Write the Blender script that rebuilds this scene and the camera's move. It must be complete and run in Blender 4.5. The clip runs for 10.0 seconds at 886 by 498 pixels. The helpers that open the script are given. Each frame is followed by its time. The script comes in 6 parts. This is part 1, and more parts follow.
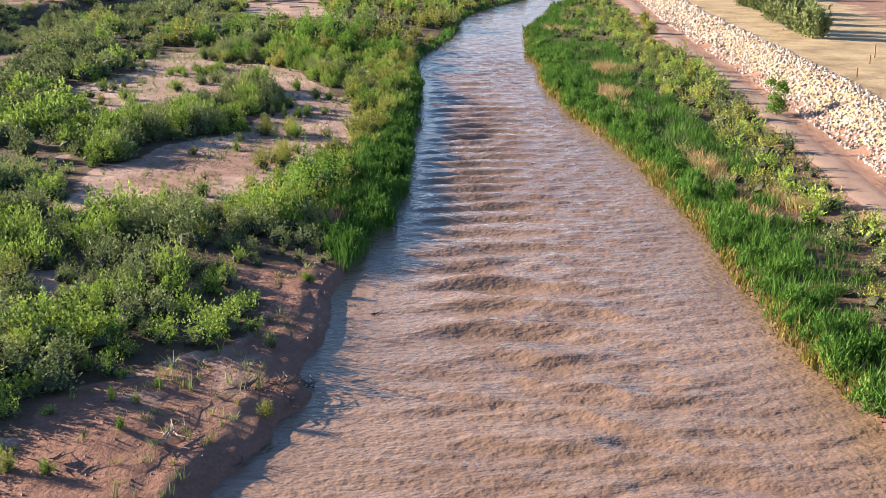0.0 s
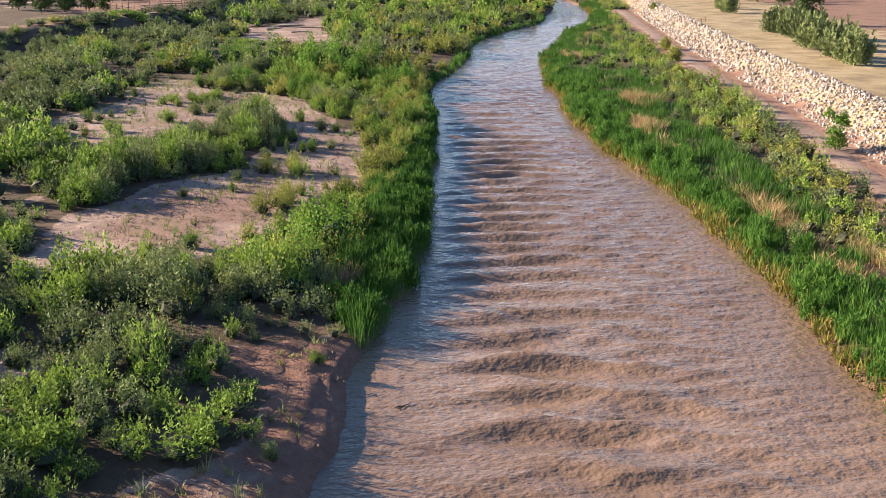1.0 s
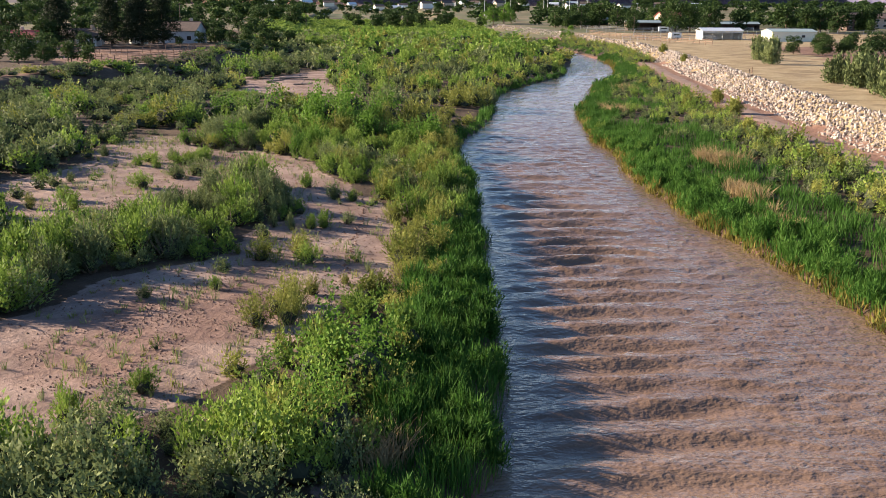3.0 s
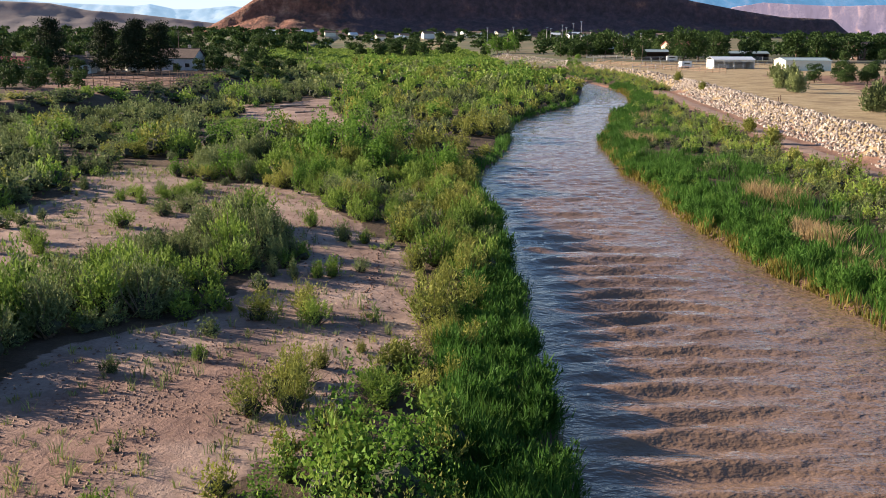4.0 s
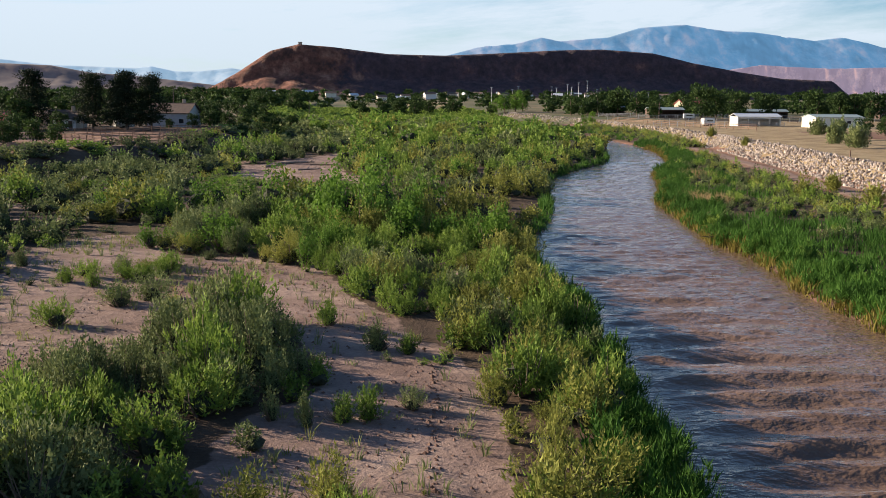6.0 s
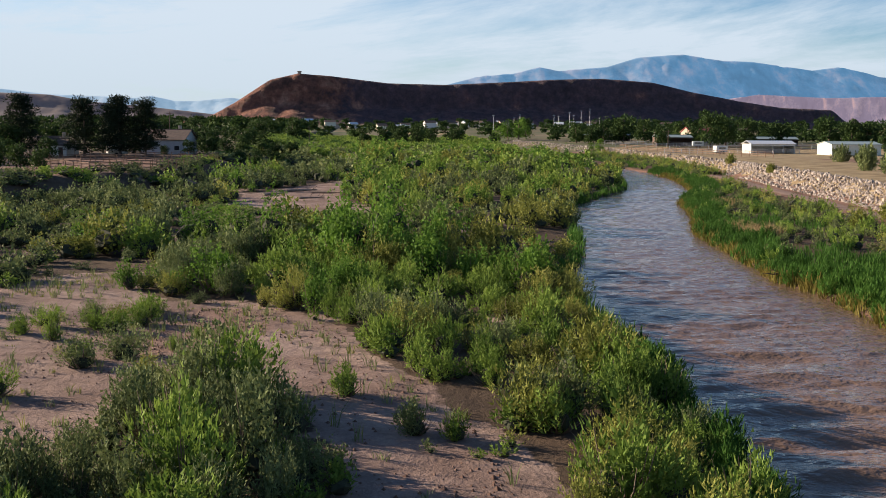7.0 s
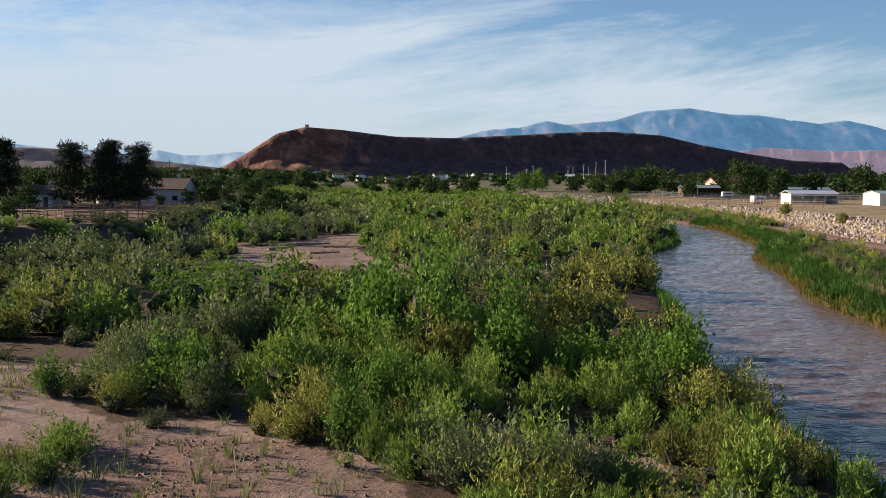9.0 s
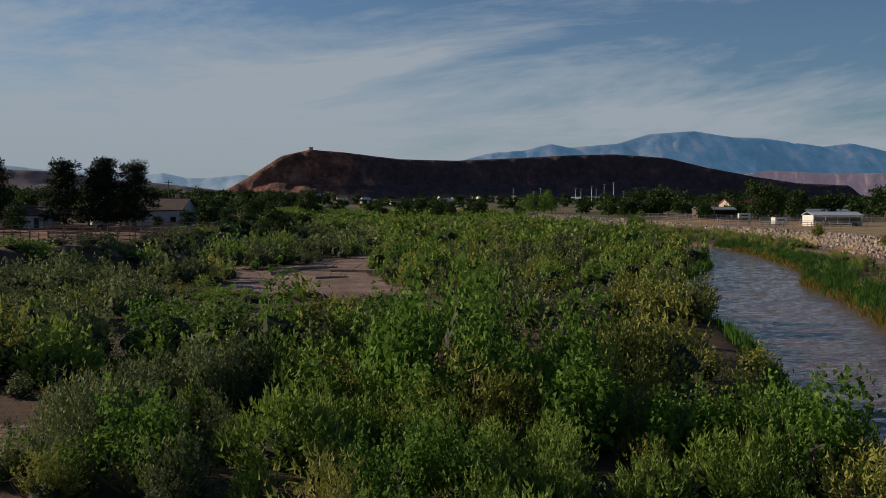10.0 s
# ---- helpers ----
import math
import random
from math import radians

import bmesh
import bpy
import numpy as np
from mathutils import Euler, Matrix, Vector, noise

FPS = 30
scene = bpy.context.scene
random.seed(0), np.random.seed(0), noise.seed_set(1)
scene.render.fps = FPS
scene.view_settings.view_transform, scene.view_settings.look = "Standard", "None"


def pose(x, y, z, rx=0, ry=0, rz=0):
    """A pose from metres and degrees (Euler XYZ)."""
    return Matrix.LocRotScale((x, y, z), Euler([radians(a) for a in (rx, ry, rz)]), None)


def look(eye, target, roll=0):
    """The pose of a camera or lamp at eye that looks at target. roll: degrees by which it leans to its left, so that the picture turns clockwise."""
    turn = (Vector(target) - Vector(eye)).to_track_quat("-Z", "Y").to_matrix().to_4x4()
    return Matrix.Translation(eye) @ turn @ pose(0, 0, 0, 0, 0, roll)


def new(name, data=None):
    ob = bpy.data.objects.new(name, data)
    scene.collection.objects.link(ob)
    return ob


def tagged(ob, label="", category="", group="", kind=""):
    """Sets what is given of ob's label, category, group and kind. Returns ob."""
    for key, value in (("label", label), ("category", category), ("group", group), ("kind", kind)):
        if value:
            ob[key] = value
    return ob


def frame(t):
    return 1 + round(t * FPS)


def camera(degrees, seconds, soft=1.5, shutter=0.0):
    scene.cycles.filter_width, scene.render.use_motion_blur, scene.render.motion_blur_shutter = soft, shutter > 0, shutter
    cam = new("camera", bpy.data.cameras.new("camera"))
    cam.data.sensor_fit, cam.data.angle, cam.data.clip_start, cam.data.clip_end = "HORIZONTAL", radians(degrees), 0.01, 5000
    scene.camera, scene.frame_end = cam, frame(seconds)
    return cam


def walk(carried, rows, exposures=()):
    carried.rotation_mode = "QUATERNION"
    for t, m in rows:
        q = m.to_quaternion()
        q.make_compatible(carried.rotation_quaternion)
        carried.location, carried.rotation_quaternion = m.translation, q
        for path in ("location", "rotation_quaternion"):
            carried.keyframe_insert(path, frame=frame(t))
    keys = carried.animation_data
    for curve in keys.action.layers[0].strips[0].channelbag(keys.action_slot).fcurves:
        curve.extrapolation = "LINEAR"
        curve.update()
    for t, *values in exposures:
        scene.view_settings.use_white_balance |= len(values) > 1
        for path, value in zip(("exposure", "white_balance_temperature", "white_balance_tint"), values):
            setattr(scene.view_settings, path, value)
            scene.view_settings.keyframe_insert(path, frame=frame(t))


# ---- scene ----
cam = camera(46.1, 10.0, soft=0.75)
PATH = [
    (0, (-4.754, 2.212, 19.19), (-4.601, 4.11, 18.578), 0.2),
    (0.5, (-5.24, 7.487, 18.606), (-5.085, 9.392, 18.018), 0.3),
    (1, (-5.684, 12.707, 18.034), (-5.529, 14.619, 17.469), 0.3),
    (1.5, (-6.133, 18.049, 17.28), (-5.975, 19.969, 16.741), 0.3),
    (2, (-6.605, 23.494, 16.524), (-6.446, 25.42, 16.01), 0.3),
    (2.5, (-7.074, 28.906, 15.785), (-6.914, 30.839, 15.298), 0.3),
    (4, (-8.351, 44.925, 13.938), (-8.189, 46.877, 13.535), 0.4),
    (4.5, (-8.785, 50.328, 13.399), (-8.622, 52.285, 13.024), 0.5),
    (5, (-9.21, 55.76, 12.842), (-9.046, 57.723, 12.497), 0.4),
    (5.5, (-9.65, 61.22, 12.274), (-9.486, 63.188, 11.958), 0.4),
    (7, (-11.15, 77.8, 10.87), (-10.981, 79.779, 10.637), 0.4),
    (7.5, (-11.586, 83.375, 10.493), (-11.418, 85.357, 10.288), 0.4),
    (8, (-12.035, 89.007, 10.141), (-11.87, 90.992, 9.961), 0.4),
    (8.5, (-12.442, 94.675, 9.83), (-12.281, 96.662, 9.675), 0.3),
    (9, (-12.798, 100.306, 9.512), (-12.641, 102.295, 9.381), 0.3),
    (9.5, (-13.131, 105.916, 9.208), (-12.977, 107.907, 9.098), 0.3),
    (10, (-13.541, 111.521, 8.93), (-13.391, 113.513, 8.843), 0.3),
]
walk(cam, [(t, look(eye, target, roll)) for t, eye, target, roll in PATH],
     exposures=[(0, 2.32), (1.0, 2.12), (2.5, 1.9), (5.5, 1.38), (7.5, 1.11), (9.2, 1.0), (10.0, 0.06)])

# ---------------------------------------------------------------- light
SUN_FROM = Vector((-1.0, 0.42, 0.35)).normalized()
sun = new("sun", bpy.data.lights.new("sun", "SUN"))
sun.data.energy, sun.data.angle, sun.data.color = 5.0, radians(0.6), (1.0, 0.83, 0.64)
sun.matrix_world = look(SUN_FROM * 100, (0, 0, 0))

world = bpy.data.worlds.new("evening_sky")
scene.world = world
world.use_nodes = True


SKY_SEED = 3.0


def build_sky():
    nt = world.node_tree
    nt.nodes.clear()
    add, link = nt.nodes.new, nt.links.new
    out, bg = add("ShaderNodeOutputWorld"), add("ShaderNodeBackground")
    sky = add("ShaderNodeTexSky")
    sky.sky_type, sky.sun_disc = "NISHITA", False
    sky.sun_elevation = math.asin(SUN_FROM.z)
    sky.sun_rotation = math.atan2(SUN_FROM.x, SUN_FROM.y) % (2 * math.pi)
    sky.altitude, sky.air_density, sky.dust_density, sky.ozone_density = 800, 1.0, 0.6, 1.5
    # thin streaks of high cloud, drawn out sideways
    co, sep = add("ShaderNodeTexCoord"), add("ShaderNodeSeparateXYZ")
    link(co.outputs["Generated"], sep.inputs[0])
    def calc(op, a, b):
        m = add("ShaderNodeMath")
        m.operation = op
        for k, value in enumerate((a, b)):
            if isinstance(value, (int, float)):
                m.inputs[k].default_value = value
            else:
                link(value, m.inputs[k])
        return m.outputs[0]

    # bearing and height of the sky, sheared so that the streaks climb eastward
    bearing = calc("DIVIDE", sep.outputs[0], calc("ADD", calc("ABSOLUTE", sep.outputs[1], 0), 0.25))
    climb = calc("SUBTRACT", sep.outputs[2], calc("MULTIPLY", bearing, 0.12))
    com = add("ShaderNodeCombineXYZ")
    link(calc("MULTIPLY", bearing, 3.0), com.inputs[0])
    link(calc("MULTIPLY", climb, 13.0), com.inputs[1])
    com.inputs[2].default_value = SKY_SEED
    n1 = add("ShaderNodeTexNoise")
    n1.inputs["Scale"].default_value, n1.inputs["Detail"].default_value = 1.0, 9
    n1.inputs["Roughness"].default_value, n1.inputs["Distortion"].default_value = 0.66, 0.5
    link(com.outputs[0], n1.inputs["Vector"])
    # a veil low in the west, clearer above and to the east
    bias = calc("SUBTRACT", 0.20, calc("ADD", calc("MULTIPLY", sep.outputs[2], 1.15), calc("MULTIPLY", bearing, 0.16)))
    ramp = add("ShaderNodeValToRGB")
    ramp.color_ramp.elements[0].position, ramp.color_ramp.elements[1].position = 0.44, 0.66
    link(calc("ADD", n1.outputs[0], bias), ramp.inputs[0])
    thin = add("ShaderNodeMapRange")
    for k, value in enumerate((0.26, 0.55, 1.0, 0.12)):
        thin.inputs[k + 1].default_value = value
    link(sep.outputs[2], thin.inputs[0])
    cover = add("ShaderNodeMath")
    cover.operation = "MULTIPLY"
    link(ramp.outputs[0], cover.inputs[0])
    link(thin.outputs[0], cover.inputs[1])
    mix = add("ShaderNodeMix")
    mix.data_type = "RGBA"
    link(cover.outputs[0], mix.inputs[0])
    link(sky.outputs[0], mix.inputs[6])
    mix.inputs[7].default_value = (7.0, 6.75, 6.3, 1)
    haze = add("ShaderNodeMapRange")
    haze.interpolation_type = "SMOOTHSTEP"
    for k, value in enumerate((0.11, -0.03, 0.0, 0.55)):
        haze.inputs[k + 1].default_value = value
    link(sep.outputs[2], haze.inputs[0])
    low = add("ShaderNodeMix")
    low.data_type = "RGBA"
    link(haze.outputs[0], low.inputs[0])
    link(mix.outputs[2], low.inputs[6])
    low.inputs[7].default_value = (5.8, 5.7, 5.1, 1)
    tint = add("ShaderNodeMix")
    tint.data_type, tint.blend_type = "RGBA", "MULTIPLY"
    tint.inputs[0].default_value = 1.0
    link(low.outputs[2], tint.inputs[6])
    tint.inputs[7].default_value = (0.81, 0.97, 1.19, 1)
    link(tint.outputs[2], bg.inputs[0])
    bg.inputs[1].default_value = 0.053
    link(bg.outputs[0], out.inputs[0])


build_sky()

# ---------------------------------------------------------------- materials


def nodes_of(name):
    m = bpy.data.materials.new(name)
    m.use_nodes = True
    nt = m.node_tree
    return m, nt, nt.nodes.get("Principled BSDF")


def noise_node(nt, scale, detail=4, rough=0.55, vector=None):
    n = nt.nodes.new("ShaderNodeTexNoise")
    n.inputs["Scale"].default_value, n.inputs["Detail"].default_value, n.inputs["Roughness"].default_value = scale, detail, rough
    if vector:
        nt.links.new(vector, n.inputs["Vector"])
    return n


def ramp_node(nt, source, stops):
    r = nt.nodes.new("ShaderNodeValToRGB")
    while len(r.color_ramp.elements) < len(stops):
        r.color_ramp.elements.new(0.5)
    for e, (p, c) in zip(r.color_ramp.elements, stops):
        e.position, e.color = p, (*c, 1)
    nt.links.new(source, r.inputs[0])
    return r


def mix_node(nt, kind, fac, a, b):
    m = nt.nodes.new("ShaderNodeMix")
    m.data_type, m.blend_type = "RGBA", kind
    for value, socket in ((fac, m.inputs[0]), (a, m.inputs[6]), (b, m.inputs[7])):
        if isinstance(value, (int, float)):
            socket.default_value = value
        elif isinstance(value, tuple):
            socket.default_value = (*value, 1)
        else:
            nt.links.new(value, socket)
    return m


def rough_material(name, stops, big=0.15, fine=4.0, bump=0.3, rough=0.9, dist=0.05, mix_fine=0.45):
    """A matt surface with broad patches and fine grain, in metres."""
    m, nt, p = nodes_of(name)
    pos = nt.nodes.new("ShaderNodeNewGeometry").outputs["Position"]
    a, b = noise_node(nt, big, 5, 0.6, pos), noise_node(nt, fine, 6, 0.65, pos)
    r = ramp_node(nt, a.outputs[0], stops)
    g = ramp_node(nt, b.outputs[0], [(0.25, (0.45, 0.45, 0.45)), (0.75, (1.0, 1.0, 1.0))])
    c = mix_node(nt, "MULTIPLY", mix_fine, r.outputs[0], g.outputs[0])
    nt.links.new(c.outputs[2], p.inputs["Base Color"])
    bn = nt.nodes.new("ShaderNodeBump")
    bn.inputs["Strength"].default_value, bn.inputs["Distance"].default_value = bump, dist
    nt.links.new(b.outputs[0], bn.inputs["Height"])
    nt.links.new(bn.outputs[0], p.inputs["Normal"])
    p.inputs["Roughness"].default_value = rough
    p.inputs["Specular IOR Level"].default_value = 0.2
    return m


def leaf_material(name, dark, light, dry, through_=0.35, patch=0.3):
    """Leaves: each varies, plants vary by patches, light shines through."""
    m, nt, p = nodes_of(name)
    geo = nt.nodes.new("ShaderNodeNewGeometry")
    n = noise_node(nt, patch, 3, 0.6, geo.outputs["Position"])
    obj = nt.nodes.new("ShaderNodeObjectInfo")
    add = nt.nodes.new("ShaderNodeMath")
    add.operation = "MULTIPLY_ADD"
    nt.links.new(geo.outputs["Random Per Island"], add.inputs[0])
    add.inputs[1].default_value = 0.15
    nt.links.new(n.outputs[0], add.inputs[2])
    add2 = nt.nodes.new("ShaderNodeMath")
    add2.operation = "MULTIPLY_ADD"
    nt.links.new(obj.outputs["Random"], add2.inputs[0])
    add2.inputs[1].default_value = 0.18
    nt.links.new(add.outputs[0], add2.inputs[2])
    r = ramp_node(nt, add2.outputs[0], [(0.40, dark), (0.80, light), (1.05, dry)])
    r.color_ramp.elements[2].position = 1.0
    nt.links.new(r.outputs[0], p.inputs["Base Color"])
    p.inputs["Roughness"].default_value = 0.75
    p.inputs["Specular IOR Level"].default_value = 0.12
    t = nt.nodes.new("ShaderNodeBsdfTranslucent")
    nt.links.new(r.outputs[0], t.inputs[0])
    mx = nt.nodes.new("ShaderNodeMixShader")
    mx.inputs[0].default_value = through_
    nt.links.new(p.outputs[0], mx.inputs[1])
    nt.links.new(t.outputs[0], mx.inputs[2])
    nt.links.new(mx.outputs[0], nt.nodes["Material Output"].inputs[0])
    return m


def plain(name, colour, rough=0.7, metal=0.0, vary=0.25, scale=1.5):
    m, nt, p = nodes_of(name)
    pos = nt.nodes.new("ShaderNodeNewGeometry").outputs["Position"]
    n = noise_node(nt, scale, 5, 0.6, pos)
    lo, hi = tuple(c * (1 - vary) for c in colour), tuple(min(1, c * (1 + vary)) for c in colour)
    r = ramp_node(nt, n.outputs[0], [(0.3, lo), (0.7, hi)])
    nt.links.new(r.outputs[0], p.inputs["Base Color"])
    p.inputs["Roughness"].default_value, p.inputs["Metallic"].default_value = rough, metal
    return m




def ground_material():
    """Sand, leaf litter, dry grass and red dirt, shared out by the kind of soil, with ragged borders."""
    m, nt, p = nodes_of("flood_plain_soils")
    pos = nt.nodes.new("ShaderNodeNewGeometry").outputs["Position"]
    big, mid, fine = noise_node(nt, 0.22, 5, 0.6, pos), noise_node(nt, 1.3, 5, 0.65, pos), noise_node(nt, 6.0, 6, 0.7, pos)
    # first soil is leaf litter, darkened further to deepen shade between bushes
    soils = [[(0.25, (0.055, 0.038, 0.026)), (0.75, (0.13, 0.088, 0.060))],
             [(0.30, (0.19, 0.126, 0.102)), (0.5, (0.275, 0.192, 0.160)), (0.70, (0.39, 0.288, 0.236))],
             [(0.32, (0.21, 0.152, 0.092)), (0.5, (0.33, 0.250, 0.145)), (0.7, (0.42, 0.335, 0.205))],
             [(0.3, (0.17, 0.095, 0.070)), (0.7, (0.28, 0.172, 0.125))]]
    ramps = [ramp_node(nt, big.outputs[0], s) for s in soils]
    att = nt.nodes.new("ShaderNodeAttribute")
    att.attribute_name = "soil"
    sep = nt.nodes.new("ShaderNodeSeparateColor")
    nt.links.new(att.outputs["Color"], sep.inputs[0])
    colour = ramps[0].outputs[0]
    for k in range(3):
        add = nt.nodes.new("ShaderNodeMath")
        add.operation = "MULTIPLY_ADD"
        nt.links.new(mid.outputs[0], add.inputs[0])
        add.inputs[1].default_value = 0.9
        nt.links.new(sep.outputs[k], add.inputs[2])
        edge = ramp_node(nt, add.outputs[0], [(0.86, (0, 0, 0)), (1.0, (1, 1, 1))])
        colour = mix_node(nt, "MIX", edge.outputs[0], colour, ramps[k + 1].outputs[0]).outputs[2]
    colour = mix_node(nt, "MIX", att.outputs["Alpha"], colour, (0.195, 0.105, 0.078)).outputs[2]
    g = ramp_node(nt, fine.outputs[0], [(0.3, (0.45, 0.42, 0.40)), (0.6, (1, 1, 1))])
    c = mix_node(nt, "MULTIPLY", 0.5, colour, g.outputs[0])
    h = ramp_node(nt, mid.outputs[0], [(0.35, (0.62, 0.60, 0.60)), (0.55, (1, 1, 1))])
    c2 = mix_node(nt, "MULTIPLY", 0.45, c.outputs[2], h.outputs[0])
    nt.links.new(c2.outputs[2], p.inputs["Base Color"])
    s = nt.nodes.new("ShaderNodeMath")
    s.operation = "MULTIPLY_ADD"
    nt.links.new(mid.outputs[0], s.inputs[0])
    s.inputs[1].default_value = 2.5
    nt.links.new(fine.outputs[0], s.inputs[2])
    bn = nt.nodes.new("ShaderNodeBump")
    bn.inputs["Strength"].default_value, bn.inputs["Distance"].default_value = 0.8, 0.09
    nt.links.new(s.outputs[0], bn.inputs["Height"])
    nt.links.new(bn.outputs[0], p.inputs["Normal"])
    p.inputs["Roughness"].default_value = 0.95
    p.inputs["Specular IOR Level"].default_value = 0.15
    return m


GROUND = ground_material()
# track colour taken darker to include the shadow lying over it
ROAD = rough_material("packed_track", [(0.3, (0.19, 0.125, 0.10)), (0.7, (0.31, 0.215, 0.17))], 0.3, 5.0, 0.4, 0.95)
BED = rough_material("wet_bank_mud", [(0.3, (0.13, 0.07, 0.05)), (0.7, (0.20, 0.11, 0.08))], 0.5, 4.0, 0.6, 0.7)
FIELD = rough_material("valley_floor", [(0.35, (0.07, 0.09, 0.035)), (0.65, (0.20, 0.15, 0.09))], 0.02, 0.4, 0.5, 0.95)
STONE = None


def stone_material():
    m, nt, p = nodes_of("pale_limestone")
    geo, obj = nt.nodes.new("ShaderNodeNewGeometry"), nt.nodes.new("ShaderNodeObjectInfo")
    add = nt.nodes.new("ShaderNodeMath")
    add.operation = "ADD"
    nt.links.new(geo.outputs["Random Per Island"], add.inputs[0])
    nt.links.new(obj.outputs["Random"], add.inputs[1])
    fr = nt.nodes.new("ShaderNodeMath")
    fr.operation = "FRACT"
    nt.links.new(add.outputs[0], fr.inputs[0])
    r = ramp_node(nt, fr.outputs[0], [(0.0, (0.13, 0.100, 0.085)), (0.5, (0.35, 0.295, 0.26)), (1.0, (0.48, 0.415, 0.36))])
    n = noise_node(nt, 3.0, 6, 0.65, geo.outputs["Position"])
    g = ramp_node(nt, n.outputs[0], [(0.3, (0.6, 0.56, 0.52)), (0.65, (1, 1, 1))])
    c = mix_node(nt, "MULTIPLY", 0.6, r.outputs[0], g.outputs[0])
    nt.links.new(c.outputs[2], p.inputs["Base Color"])
    bn = nt.nodes.new("ShaderNodeBump")
    bn.inputs["Strength"].default_value, bn.inputs["Distance"].default_value = 0.5, 0.06
    nt.links.new(n.outputs[0], bn.inputs["Height"])
    nt.links.new(bn.outputs[0], p.inputs["Normal"])
    p.inputs["Roughness"].default_value = 0.9
    return m


STONE = stone_material()


def water_material():
    m, nt, p = nodes_of("muddy_river_water")
    geo = nt.nodes.new("ShaderNodeNewGeometry").outputs["Position"]
    mp = nt.nodes.new("ShaderNodeMapping")
    mp.inputs["Scale"].default_value = (0.66, 1.0, 1.0)
    nt.links.new(geo, mp.inputs[0])
    broad = noise_node(nt, 0.12, 4, 0.6, mp.outputs[0])
    r = ramp_node(nt, broad.outputs[0], [(0.3, (0.136, 0.087, 0.062)), (0.7, (0.196, 0.126, 0.086))])
    nt.links.new(r.outputs[0], p.inputs["Base Color"])
    a, b = noise_node(nt, 3.0, 2, 0.5, mp.outputs[0]), noise_node(nt, 9.0, 2, 0.55, mp.outputs[0])
    s = nt.nodes.new("ShaderNodeMath")
    s.operation = "MULTIPLY_ADD"
    nt.links.new(b.outputs[0], s.inputs[0])
    s.inputs[1].default_value = 0.25
    nt.links.new(a.outputs[0], s.inputs[2])
    bn = nt.nodes.new("ShaderNodeBump")
    bn.inputs["Strength"].default_value, bn.inputs["Distance"].default_value = 1.0, 0.10
    nt.links.new(s.outputs[0], bn.inputs["Height"])
    nt.links.new(bn.outputs[0], p.inputs["Normal"])
    p.inputs["Roughness"].default_value = 0.07
    p.inputs["IOR"].default_value = 1.33
    return m


WATER = water_material()
REED = leaf_material("bright_reed_leaves", (0.022, 0.062, 0.010), (0.072, 0.160, 0.026), (0.140, 0.21, 0.042), 0.32, 0.5)
SAGE = leaf_material("grey_green_leaves", (0.044, 0.064, 0.026), (0.190, 0.226, 0.088), (0.30, 0.31, 0.13), 0.20)
WILLOW = leaf_material("willow_leaves", (0.046, 0.092, 0.015), (0.210, 0.295, 0.055), (0.32, 0.38, 0.085), 0.26)
TAMARISK = leaf_material("yellow_green_leaves", (0.080, 0.098, 0.020), (0.270, 0.278, 0.064), (0.36, 0.34, 0.10), 0.24)
COTTON = leaf_material("cottonwood_leaves", (0.044, 0.095, 0.014), (0.135, 0.24, 0.036), (0.21, 0.30, 0.055), 0.32)
STRAW = leaf_material("dry_straw", (0.26, 0.18, 0.09), (0.40, 0.29, 0.15), (0.50, 0.38, 0.22), 0.25)
YELLOWED = leaf_material("yellowed_reed_leaves", (0.095, 0.085, 0.020), (0.215, 0.175, 0.045), (0.30, 0.225, 0.07), 0.33, 0.6)
PINE = leaf_material("pine_needles", (0.012, 0.020, 0.010), (0.024, 0.036, 0.016), (0.036, 0.046, 0.020), 0.10)
TREELEAF = leaf_material("tree_leaves", (0.018, 0.036, 0.011), (0.045, 0.078, 0.020), (0.08, 0.115, 0.032), 0.22, 0.08)
BARK = plain("grey_brown_bark", (0.13, 0.09, 0.065), 0.9)
# near-black green for the lumps that paint shade inside the bushes
SHADE_CORE = plain("bush_inner_shade", (0.030, 0.034, 0.016), 0.95, 0, 0.4, 4.0)
DEADWOOD = plain("bleached_driftwood", (0.24, 0.18, 0.14), 0.9)
DARKWOOD = plain("wet_dark_wood", (0.06, 0.042, 0.034), 0.8)
FENCEWOOD = plain("weathered_rail", (0.20, 0.12, 0.08), 0.9)

# ---------------------------------------------------------------- mesh helpers


def mesh_of(name, verts, faces, material, smooth=False):
    """A mesh from an array of points and an array of faces, all with the same number of corners."""
    verts, faces = np.asarray(verts, dtype=np.float32), np.asarray(faces, dtype=np.int32)
    me = bpy.data.meshes.new(name)
    me.vertices.add(len(verts))
    me.vertices.foreach_set("co", verts.ravel())
    n, k = faces.shape
    me.loops.add(n * k)
    me.loops.foreach_set("vertex_index", faces.ravel())
    me.polygons.add(n)
    me.polygons.foreach_set("loop_start", np.arange(0, n * k, k, dtype=np.int32))
    me.polygons.foreach_set("loop_total", np.full(n, k, dtype=np.int32))
    me.polygons.foreach_set("use_smooth", np.full(n, smooth, dtype=bool))
    for m in material if isinstance(material, (list, tuple)) else [material]:
        me.materials.append(m)
    me.update(calc_edges=True)
    return me


def part(name, bm, material, parent, label=""):
    """Links a bmesh or a mesh as one object under a thing or a part."""
    if isinstance(bm, bmesh.types.BMesh):
        me = bpy.data.meshes.new(name)
        bm.to_mesh(me)
        bm.free()
        me.materials.append(material)
    else:
        me = bm
    ob = new(name, me)
    ob.parent = parent
    if label:
        ob["label"] = label
    return ob


